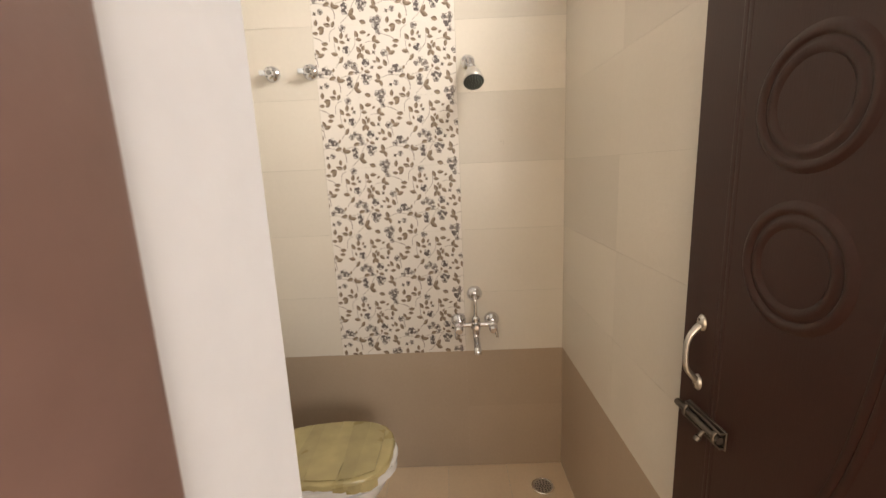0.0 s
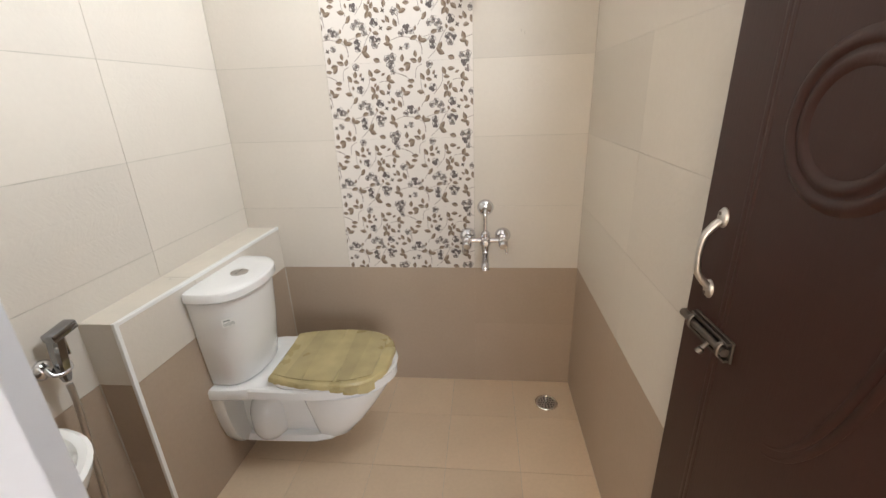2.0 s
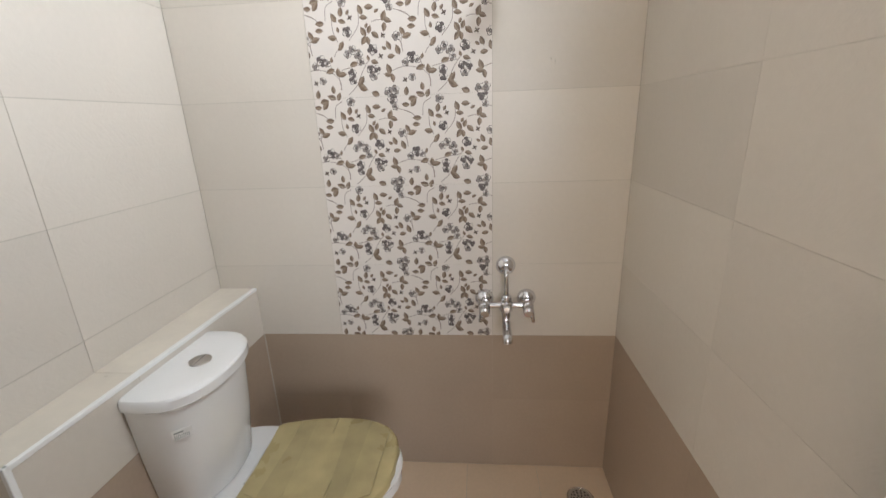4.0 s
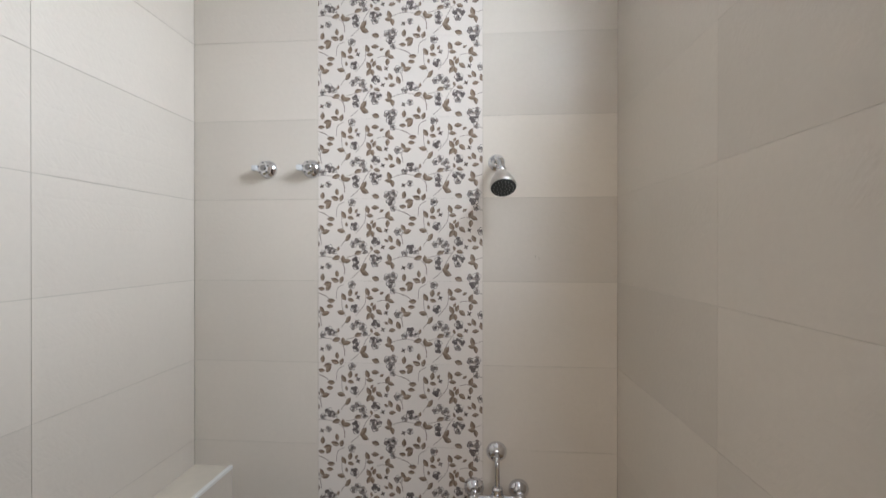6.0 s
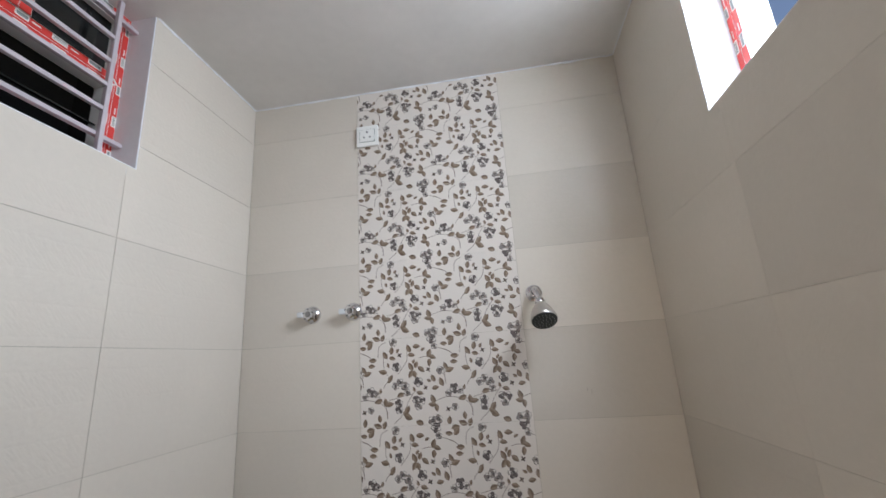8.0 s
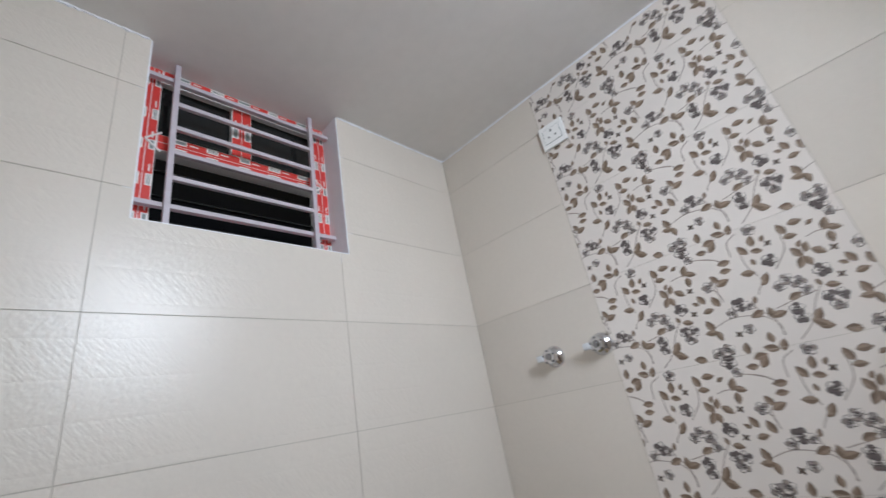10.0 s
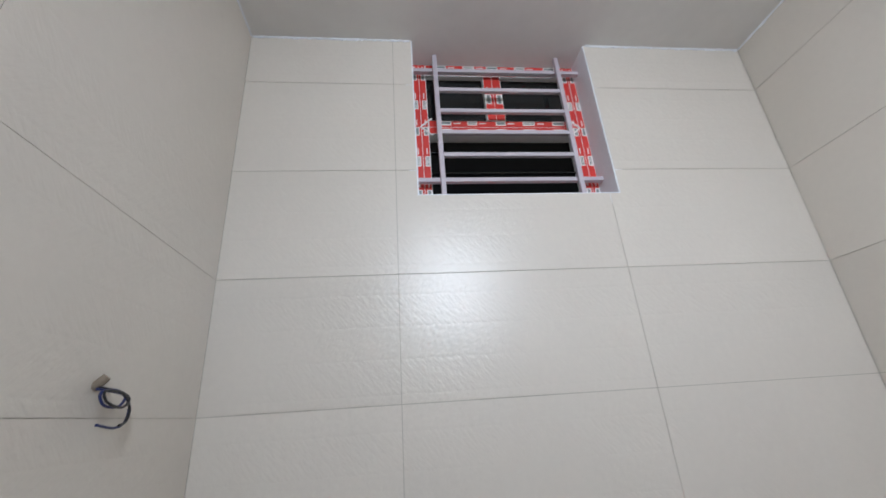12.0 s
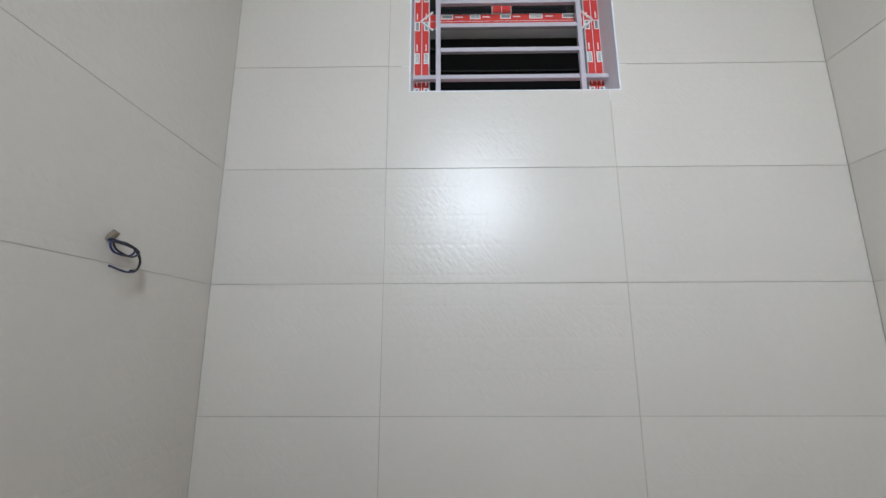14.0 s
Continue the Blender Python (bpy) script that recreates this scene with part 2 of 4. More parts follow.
tagged(part("floor", box((-T, -D - 0.075, -0.12), (W + T, T, -0.0015)), grout), "beige square floor tiles with a steel drain", "floor", kind="structure")
tagged(part("ceiling", box((-0.32, -D - 0.073, H), (W + 0.32, T, H + 0.12)), ceiling_paint), "pale grey painted plaster ceiling", "ceiling", kind="structure")

tagged(part("trim_doorway", box((0.8002, -1.6905, 0.0), (0.804, -D + 0.001, 2.098)), white_paint), "white plastered edge of the doorway", "reveal", kind="structure")

# the plastered reveals of both windows
for name, x0, x1, (a, b, sill) in (("trim_west", -0.145, -0.001, WIN_L), ("trim_east", W + 0.001, W + 0.145, WIN_R)):
    bm = box((x0, b - 0.004, sill), (x1, b + 0.02, H - 0.001))
    box((x0, a - 0.02, sill), (x1, a + 0.004, H - 0.001), 0, bm)
    box((x0, a + 0.004, sill - 0.03), (x1, b - 0.004, sill + 0.003), 0, bm)
    tagged(part(name, bm, white_paint), "white plastered window reveal", "reveal", kind="structure")

# the bedroom outside the door: plain walls that close the place, openings added for lamps
bm = box((-1.2, -4.6, -0.12), (3.2, -1.665, -0.002))
tagged(part("floor_bedroom", bm, floor_tile_mat), "beige tiled bedroom floor", "floor", kind="structure")
tagged(part("ceiling_bedroom", box((-1.2, -4.6, H), (3.2, -1.794, H + 0.12)), ceiling_paint), "pale painted bedroom ceiling", "ceiling", kind="structure")
wall("wall_bedroom_south", [((-1.2, -4.72, -0.1), (-0.4, -4.6, 3.03)), ((1.0, -4.72, -0.1), (1.6, -4.6, 3.03)), ((3.0, -4.72, -0.1), (3.2, -4.6, 3.03)), ((-0.4, -4.72, -0.1), (1.0, -4.6, 0.9)),
                            ((-0.4, -4.72, 2.3), (1.0, -4.6, 3.03)), ((1.6, -4.72, -0.1), (3.0, -4.6, 0.9)), ((1.6, -4.72, 2.3), (3.0, -4.6, 3.03))], white_paint, "unseen white bedroom wall with openings for two added lamps")
wall("wall_bedroom_east", [((3.2, -4.72, -0.1), (3.32, -1.665, 3.03))], white_paint, "plain white bedroom wall")
wall("wall_bedroom_west", [((-1.2, -4.6, -0.1), (-1.08, -1.794, 3.03))], white_paint, "plain white bedroom wall")
# added closed box as the shaft outside the left window, coloured near-black for shade
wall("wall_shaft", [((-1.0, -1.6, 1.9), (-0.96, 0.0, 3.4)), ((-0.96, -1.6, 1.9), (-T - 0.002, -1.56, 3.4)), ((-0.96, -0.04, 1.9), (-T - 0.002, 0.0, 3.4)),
                    ((-0.96, -1.56, 1.9), (-T - 0.002, -0.04, 1.94)), ((-0.96, -1.56, 3.36), (-T - 0.002, -0.04, 3.4))], shaft_mat, "near-black shaft wall outside the window, shade put into its colour")

# boxed pipe ledge along the left wall
LX, LY, LZ = 0.135, -0.905, 0.845
ledge = tagged(part("pipe_ledge", box((G, LY + 0.003, 0), (LX - 0.002, -0.0015, LZ - 0.002)), grout), "low tiled pipe ledge with white plastic edge trim", "ledge")

# ---- door, frame and fittings ----
part_frame = thing("door_frame", (0.9, -1.83, 0), "brown painted moulded wooden door frame", "door frame")
for name, x0, x1 in (("jamb", 0.86, 0.946), ("jamb", 1.60, 1.68)):
    bm = box((x0, -1.868, 0), (x1, -1.7945, 2.16), 0.006)
    s = 1 if x0 < 1 else -1
    e = x1 if s > 0 else x0
    sweep([(e - s * 0.022, -1.868, 0.0), (e - s * 0.022, -1.868, 2.15)], 0.012, 12, bm)
    part(name, bm, frame_wood, part_frame, smooth=True)
part("head", box((0.9465, -1.868, 2.10), (1.5995, -1.7945, 2.16), 0.006), frame_wood, part_frame)

LEAF, OPEN = 0.612, 88.5
door = thing("door_1", (*HINGE, 0.0), "open dark brown moulded panel door with steel handle and latch", "door", turn=-OPEN, local=True)
tagged(door, kind="structure")


def on_door(u, out, z):
    """u from the hinge, out from the outer face."""
    return Vector((-u, -out, z))


bm = box((-LEAF, 0, 0.012), (0, 0.029, 2.05), 0.003)
leaf = part("leaf", bm, door_skin, door)


def moulding(points, width, relief, name="moulding"):
    bm = sweep(points, width, 12, flat=1.0)
    for v in bm.verts:
        v.co.y *= relief
    part(name, bm, door_skin, leaf, smooth=True)


for z in (1.364, 1.597):
    part("ring_moulding", turned(on_door(0.368, 0, z), (0, -1, 0), [(-0.001, 0.100), (0.0006, 0.097), (0.0042, 0.092), (0.0056, 0.087), (0.0040, 0.082), (0.0010, 0.079),
         (0.0008, 0.076), (0.0034, 0.072), (0.0044, 0.068), (0.0030, 0.063), (0.0006, 0.059), (-0.001, 0.057)], 64), door_skin, leaf, smooth=True)
for u in (0.497, 0.509):
    moulding([on_door(u, 0, 0.10), on_door(u, 0, 0.13), on_door(u, 0, 1.0), on_door(u, 0, 1.94), on_door(u, 0, 1.97)], [0.001, 0.005, 0.005, 0.005, 0.001], 0.16, "stile_moulding")
for k in (0.0, 0.015):
    arc = [on_door(0.372 - (0.163 - k) * math.cos(a), 0, 1.48 + (0.56 - k) * math.sin(a)) for a in [radians(-86 + 172 * i / 48) for i in range(49)]]
    moulding(arc, [0.0065 * min(1.0, 0.1 + min(i, 48 - i) / 10) for i in range(49)], 0.28, "curved_moulding")


HU = 0.553
handle = part("door_handle", sweep(curve([on_door(HU, 0.005, 1.204), on_door(HU, 0.014, 1.196), on_door(HU, 0.026, 1.177), on_door(HU, 0.029, 1.147),
                                          on_door(HU, 0.026, 1.117), on_door(HU, 0.014, 1.099), on_door(HU, 0.005, 1.090)], 6),
                                   [0.0052 + 0.0022 * abs(math.cos(math.pi * i / 36)) for i in range(37)], 12, flat=0.85),
              brushed, door, "pale brushed metal pull handle", True)
for z, s in ((1.210, 1), (1.084, -1)):
    bm = turned(on_door(HU, -0.001, z), (0, -1, 0), [(0, 0.0125), (0.003, 0.0125), (0.007, 0.0095), (0.009, 0.004), (0.0095, 0.0)], 20)
    for v in bm.verts:
        v.co.z = z + (v.co.z - z) * 1.35
    foot = part("mount", bm, brushed, handle, smooth=True)
    part("screw", turned(on_door(HU, 0.0075, z + s * 0.007), (0, -1, 0), [(0, 0.0034), (0.0012, 0.0030), (0.0016, 0.0)], 10), old_steel, handle, smooth=True)
bolt = part("latch", box((-0.600, -0.004, 0.996), (-0.485, 0.0005, 1.034), 0.0015), old_steel, door, "dull steel sliding bolt latch")
part("bolt_rod", sweep([on_door(0.628, 0.010, 1.014), on_door(0.626, 0.010, 1.014), on_door(0.49, 0.010, 1.014)], [0.006, 0.0075, 0.0075], 14), old_steel, bolt, smooth=True)
for u in (0.590, 0.500):
    part("keeper", sweep(curve([on_door(u, 0.002, 1.030), on_door(u, 0.015, 1.025), on_door(u, 0.018, 1.014), on_door(u, 0.015, 1.004), on_door(u, 0.002, 1.000)], 4), 0.0042, 8, flat=0.6),
         old_steel, bolt, smooth=True)
for z in (1.000, 1.030):
    part("side_guide", box((-0.598, -0.012, z - 0.0025), (-0.487, -0.003, z + 0.0025), 0.001), old_steel, bolt)
part("bolt_knob", turned(on_door(0.53, 0.010, 1.014), (0, -0.6, -0.8), [(0, 0.004), (0.020, 0.004), (0.022, 0.0065), (0.030, 0.0065), (0.032, 0.001)], 12), old_steel, bolt, smooth=True)
bolt.location.x += 0.026
for z in (0.25, 1.03, 1.82):
    part("hinge", sweep([(0.006, 0.004, z - 0.05), (0.006, 0.004, z + 0.05)], 0.006, 10), brushed, door, smooth=True)


# ---- windows ----
def window(name, x, out, win, label, panes):
    """x: the room-side face of the frame; out: -1 or 1, the way to the outside."""
    y0, y1, z0 = win[0] + 0.004, win[1] - 0.004, win[2] + 0.003
    z1 = H - 0.002
    root = thing(name, (x, (y0 + y1) / 2, z0), label, "window")
    tagged(root, kind="structure")
    fw = 0.046

    def member(pname, lo, hi, along):
        a, b = sorted((x, x + out * 0.045))
        m = part(pname, box((a, *lo), (b, *hi), 0.002), white_plastic, root)
        # protective tape with printed labels on the room side
        f0, f1 = sorted((x, x - out * 0.0006))
        mid = [(lo[0] + hi[0]) / 2, (lo[1] + hi[1]) / 2]
        across = 1 - along
        half = (hi[across] - lo[across]) / 2 - 0.003
        for s in (-1, 1):
            c = mid[across] + s * (half / 2 + 0.0008)
            p, q = [0, 0], [0, 0]
            p[along], q[along] = lo[along] + 0.002, hi[along] - 0.002
            p[across], q[across] = c - half / 2 + 0.0002, c + half / 2 - 0.0002
            part("red_tape", box((f0, *p), (f1, *q)), tape_red, m)
            rng = random.Random(pname)
            n = max(1, int((hi[along] - lo[along]) / 0.092))
            bm_w, bm_g = bmesh.new(), bmesh.new()
            step = (hi[along] - lo[along]) / n
            if s < 0:
                q[across] -= half * 0.26
            else:
                p[across] += half * 0.26
            for i in range(n):
                at = lo[along] + (i + 0.5) * step + rng.uniform(-0.008, 0.008)
                ln = rng.choice((0.036, 0.040, 0.032))
                w0, w1 = sorted((x - out * 0.0006, x - out * 0.0009))
                p[along], q[along] = at - ln / 2, at + ln / 2
                box((w0, *p), (w1, *q), 0, bm_w)
                g0, g1 = sorted((x - out * 0.0009, x - out * 0.0012))
                p2, q2 = list(p), list(q)
                p2[along] += 0.003
                q2[along] -= 0.003
                p2[across] += half * 0.16
                q2[across] -= half * 0.16
                if i % 2 == 0:
                    box((g0, *p2), (g1, *q2), 0, bm_g)
                else:
                    for j in range(3):
                        p3, q3 = list(p2), list(q2)
                        w = (q2[across] - p2[across]) / 5
                        p3[across] = p2[across] + j * 2 * w
                        q3[across] = p3[across] + w
                        box((g0, *p3), (g1, *q3), 0, bm_g)
                p[along], q[along] = at + ln * 0.7, at + ln * 0.7 + 0.022
                if q[along] < hi[along] - 0.004:
                    p4, q4 = list(p), list(q)
                    p4[across] += half * 0.42
                    q4[across] -= half * 0.48
                    box((w0, *p4), (w1, *q4), 0, bm_w)
            part("tape_label", bm_w, tape_white, m)
            if len(bm_g.verts):
                part("label_print", bm_g, grey_mark, m)
        return m

    member("frame_side", (y0, z0), (y0 + fw, z1), 1)
    member("frame_side", (y1 - fw, z0), (y1, z1), 1)
    member("frame_top", (y0 + fw, z1 - fw), (y1 - fw, z1), 0)
    member("frame_bottom", (y0 + fw, z0), (y1 - fw, z0 + fw), 0)
    if panes:
        zt = 2.630
        member("transom", (y0 + fw, zt), (y1 - fw, zt + 0.052), 0)
        ym = (y0 + y1) / 2 - 0.013
        member("mullion", (ym - 0.03, zt + 0.052), (ym + 0.03, z1 - fw), 1)
        for a, b in ((y0 + fw, ym - 0.03), (ym + 0.03, y1 - fw)):
            p0, p1 = sorted((x + out * 0.020, x + out * 0.025))
            part("pane", box((p0, a, zt + 0.052), (p1, b, z1 - fw)), dark_glass, root, "dark glass pane")
        # mitred white edges where the transom meets the sides
        for yy, s in ((y0 + fw, -1), (y1 - fw, 1)):
            f = x - out * 0.0012
            for dz in (-1, 1):
                part("mitre_edge", sweep([(f, yy + s * 0.026, zt + 0.026), (f, yy - s * 0.010, zt + 0.026 + dz * 0.032)], 0.003, 6), tape_white, root)
        for i in range(3):
            zc = 2.43 + i * 0.075
            a, b = sorted((x + out * 0.016, x + out * 0.046))
            bm = box((a, y0 + fw, -0.002), (b, y1 - fw, 0.002))
            bmesh.ops.rotate(bm, cent=(x + out * 0.03, 0, 0), matrix=Matrix.Rotation(radians(-22 * out), 3, "Y"), verts=bm.verts)
            bmesh.ops.translate(bm, vec=(0, 0, zc), verts=bm.verts)
            part("louvre", bm, dark_glass, root, "dark glass louvre blade")
    return root


window("window_1", -0.092, -1, WIN_L, "window frame covered in red protective tape, dark outside", True)
window("window_2", W + 0.092, 1, WIN_R, "overbright window frame with red protective tape", False)

grille = thing("window_grille", (-0.05, -0.83, 2.375), "lilac-grey painted steel bar grille in the window recess", "grille")
for y in (-1.039, -0.632):
    part("upright_bar", box((-0.0570, y - 0.007, 2.3735), (-0.0430, y + 0.007, 2.905), 0.0014), grille_paint, grille)
for i, z in enumerate((2.446, 2.523, 2.603, 2.683, 2.765, 2.856)):
    y0, y1 = (-1.111, -0.556) if i in (0, 5) else (-1.032, -0.639)
    x0, x1 = (-0.0740, -0.0575) if i in (0, 5) else (-0.0565, -0.0435)
    part("cross_bar", box((x0, y0, z - 0.0065), (x1, y1, z + 0.0065), 0.0014), grille_paint, grille)

# ---- toilet ----
TY, CY = -0.458, -0.478   # middle of the bowl, middle of the cistern
toilet = thing("toilet", (LX, TY, 0.08), "white ceramic wall-hung toilet with close-coupled cistern", "toilet")


def egg(x0, x1, half, z, n=40, back=0.72, shift=0.0):
    """A bowl outline from the wall side x0 to the front x1: a squarish back and a round front."""
    pts = []
    xm = x0 + (x1 - x0) * 0.42
    for i in range(n):
        a = 2 * math.pi * i / n
        c, s = math.cos(a), math.sin(a)
        if c >= 0:
            x, y = xm + (x1 - xm) * abs(c) ** (2 / 2.15), half * math.copysign(abs(s) ** (2 / 2.15), s)
        else:
            x, y = xm - (xm - x0) * abs(c) ** (2 / 7), half * math.copysign(abs(s) ** (2 / (2.15 + 2.0 * abs(c))), s)
            y = y * (back + (1 - back) * (1 - abs(c) ** 3)) + shift * abs(c)
        pts.append(Vector((x, TY + y, z)))
    return pts


bowl = [egg(0.455, 0.560, 0.066, 0.094), egg(0.45, 0.592, 0.080, 0.112), egg(0.445, 0.655, 0.112, 0.190), egg(0.44, 0.705, 0.135, 0.262), egg(0.43, 0.748, 0.154, 0.330),
        egg(0.42, 0.768, 0.166, 0.366), egg(0.40, 0.772, 0.170, 0.373), egg(LX, 0.780, 0.182, 0.375, back=0.97, shift=CY - TY), egg(LX, 0.789, 0.188, 0.380, back=0.97, shift=CY - TY), egg(LX, 0.789, 0.188, 0.413, back=0.97, shift=CY - TY),
        egg(LX + 0.006, 0.781, 0.181, 0.420, back=0.97, shift=CY - TY)]
part("bowl", loft(bowl), ceramic, toilet, smooth=True)


deck = [[Vector((x, y, z)) for y, z in ((y0, 0.384), (y0 + 0.006, 0.3765), (y1 - 0.006, 0.3765), (y1, 0.384), (y1, 0.412), (y1 - 0.006, 0.4205), (y0 + 0.006, 0.4205), (y0, 0.412))]
        for x, y0, y1 in ((LX - 0.01, CY - 0.185, CY + 0.183), (LX + 0.04, CY - 0.184, CY + 0.183), (LX + 0.11, CY - 0.176, CY + 0.188), (LX + 0.19, TY - 0.172, TY + 0.172))]
part("deck", loft(deck), ceramic, toilet, smooth=True)


def trap_ring(x, half, z0, z1, n=28):
    c, h = (z0 + z1) / 2, (z1 - z0) / 2
    out = []
    for i in range(n):
        a = 2 * math.pi * i / n
        ca, sa = math.cos(a), math.sin(a)
        out.append(Vector((x, TY + half * math.copysign(abs(ca) ** 0.7, ca), c + h * math.copysign(abs(sa) ** 0.7, sa))))
    return out


trap = [trap_ring(LX + 0.03, 0.090, 0.096, 0.378), trap_ring(0.30, 0.088, 0.093, 0.378), trap_ring(0.42, 0.072, 0.092, 0.378), trap_ring(0.50, 0.078, 0.093, 0.36),
        trap_ring(0.555, 0.080, 0.108, 0.34), trap_ring(0.60, 0.055, 0.165, 0.30)]
part("trap", loft(trap), ceramic, toilet, smooth=True)


def plate_ring(x, grow):
    """The wall plate of the pan: wide at the top, rounded in towards the bottom."""
    half = [(0.384, 0.172), (0.33, 0.170), (0.25, 0.160), (0.18, 0.143), (0.125, 0.115), (0.097, 0.080), (0.090, 0.03)]
    right = [Vector((x, CY + w * 1.06 + grow, z)) for z, w in half]
    left = [Vector((x, CY - w * 1.06 - grow, z)) for z, w in reversed(half)]
    return right + left


bm = bmesh.new()
bmesh.ops.create_uvsphere(bm, u_segments=24, v_segments=16, radius=1)
for v in bm.verts:
    v.co = Vector((0.262 + 0.082 * v.co.x, CY + 0.138 * v.co.y, 0.212 + 0.128 * math.copysign(abs(v.co.z) ** 0.8, v.co.z)))
part("trap_bulge", bm, ceramic, toilet, smooth=True)
part("wall_plate", loft([plate_ring(LX - 0.012, -0.004), plate_ring(LX + 0.006, -0.002), plate_ring(LX + 0.026, -0.002), plate_ring(LX + 0.034, -0.008)]), ceramic, toilet, smooth=True)
# thin lower apron that runs from the plate to the trap
apron = [[Vector((x, TY + s * w, z)) for s, z in ((0.9, z0 + 0.035), (1, z0 + 0.012), (0.9, z0), (-0.9, z0), (-1, z0 + 0.012), (-0.9, z0 + 0.035))]
         for x, w, z0 in ((LX + 0.02, 0.110, 0.091), (0.22, 0.109, 0.089), (0.36, 0.105, 0.089), (0.45, 0.100, 0.090), (0.51, 0.086, 0.095), (0.545, 0.06, 0.108))]
part("apron", loft(apron), ceramic, toilet, smooth=True)


def tank_ring(z, half, depth, n=36):
    out = []
    for i in range(n):
        a = math.pi * i / (n - 1)
        out.append(Vector((LX + depth * (0.14 + 0.86 * math.sin(a) ** 0.60), CY + half * math.cos(a), z)))
    out += [Vector((LX - 0.008, CY - half * 0.985, z)), Vector((LX - 0.008, CY + half * 0.985, z))]
    return out


cistern = part("cistern", loft([tank_ring(0.424, 0.148, 0.140), tank_ring(0.432, 0.152, 0.146), tank_ring(0.60, 0.168, 0.165), tank_ring(0.775, 0.178, 0.176)]), ceramic, toilet, smooth=True)
part("seam", loft([tank_ring(0.775, 0.174, 0.172), tank_ring(0.779, 0.174, 0.172)]), seam_mat, cistern)
lid = part("cistern_lid", loft([tank_ring(0.778, 0.183, 0.186), tank_ring(0.782, 0.187, 0.191), tank_ring(0.808, 0.187, 0.191), tank_ring(0.814, 0.183, 0.186), tank_ring(0.817, 0.172, 0.172), tank_ring(0.818, 0.140, 0.135)]),
           ceramic, toilet, smooth=True)
button = part("flush_button", turned((LX + 0.092, CY, 0.8155), (0, 0, 1), [(0, 0.031), (0.005, 0.031), (0.007, 0.028), (0.0068, 0.001)], 28), brushed, lid, "round dual flush button", True)
part("button_split", box((LX + 0.091, CY - 0.026, 0.8215), (LX + 0.093, CY + 0.026, 0.8228)), seam_mat, lid)
sticker = part("sticker", box((0.0, -0.023, -0.016), (0.0008, 0.023, 0.016)), white_plastic, cistern, "small white printed sticker")
spot = pose(LX + 0.1225, CY - 0.1595, 0.700, 0, 3, -51)
sticker.matrix_basis = Matrix.Translation(-Vector((LX, TY, 0.08))) @ spot
sticker.data.transform(Matrix.Translation(Vector((LX, TY, 0.08))))
bm = bmesh.new()
for i in range(9):
    box((0.0006, -0.018 + i * 0.004, -0.012), (0.0012, -0.0165 + i * 0.004, 0.001), 0, bm)
code = part("sticker_bars", bm, grey_mark, sticker)
code.data.transform(Matrix.Translation(Vector((LX, TY, 0.08))))
bm = box((0.0006, -0.018, 0.006), (0.0012, 0.004, 0.010))
code = part("sticker_line", bm, grey_mark, sticker)
code.data.transform(Matrix.Translation(Vector((LX, TY, 0.08))))

seat = part("seat", loft([egg(0.335, 0.790, 0.182, 0.4205), egg(0.333, 0.794, 0.185, 0.428), egg(0.335, 0.790, 0.182, 0.436)]), ceramic, toilet, smooth=True)
part("seat_hinge", sweep([(0.337, TY - 0.09, 0.434), (0.337, TY + 0.09, 0.434)], 0.012, 12), ceramic, toilet, smooth=True)


LID0, LID1, LIDH = 0.338, 0.776, 0.190


def lid_half(x):
    """Half width of the lid at x: straight behind, blunt in front."""
    m = LID0 + (LID1 - LID0) * 0.48
    if x < m:
        return LIDH * (0.80 + 0.20 * (1 - ((m - x) / (m - LID0)) ** 2))
    return LIDH * max(0.0, 1 - ((x - m) / (LID1 - m)) ** 2.7) ** (1 / 2.7)


def wrapped(z, inset, rough=1.0):
    """The lid's outline under its tape: folded corners and creased edges."""
    rng = random.Random(5)
    mid = Vector(((LID0 + LID1) / 2, TY, z))
    xs = [LID0 + (LID1 - LID0) * (1 - math.cos(math.pi * i / 36)) / 2 for i in range(37)]
    line = [Vector((x, TY + lid_half(x), z)) for x in xs[:-1]] + [Vector((x, TY - lid_half(x), z)) for x in reversed(xs)]
    line += [Vector((LID0, TY + LIDH * 0.80 * k, z)) for k in (-0.6, -0.2, 0.2, 0.6)]
    out = []
    for p in line:
        d = (p - mid).normalized()
        fold = rng.choice((-0.003, -0.001, 0.0, 0.0, 0.001, 0.003))
        out.append(p - d * inset + d * fold * rough + Vector((0, 0, rng.uniform(-0.0035, 0.0025) * rough)))
    return out


wrap = [wrapped(0.431, 0.004, 1.3), wrapped(0.436, -0.003, 1.0), wrapped(0.449, -0.001, 0.7), wrapped(0.4545, 0.003, 0.4), wrapped(0.457, 0.012, 0.2), wrapped(0.459, 0.05, 0.1), wrapped(0.460, 0.12, 0.0)]
part("wrapped_lid", loft(wrap), wrap_tape, toilet, "toilet lid wrapped in olive-brown packing tape", True)
# overlapping runs of tape across the lid
for i in range(6):
    x0 = LID0 + 0.010 + i * 0.062
    x1, lean = x0 + 0.072, (-0.010, 0.008, -0.006, 0.012, -0.009, 0.004)[i]
    bm = bmesh.new()
    rows = []
    for k in range(9):
        t = k / 8 * 2 - 1
        ends = [Vector((x + lean * t, TY + t * (lid_half(x + lean * t) - 0.016), 0.4610 + 0.0005 * i + (0.0006 if abs(t) < 0.8 else 0.0))) for x in (x0, x1)]
        rows.append([ends[0], ends[1], ends[1] - Vector((0, 0, 0.003)), ends[0] - Vector((0, 0, 0.003))])
    part("tape_run", loft(rows, bm), wrap_tape, toilet)
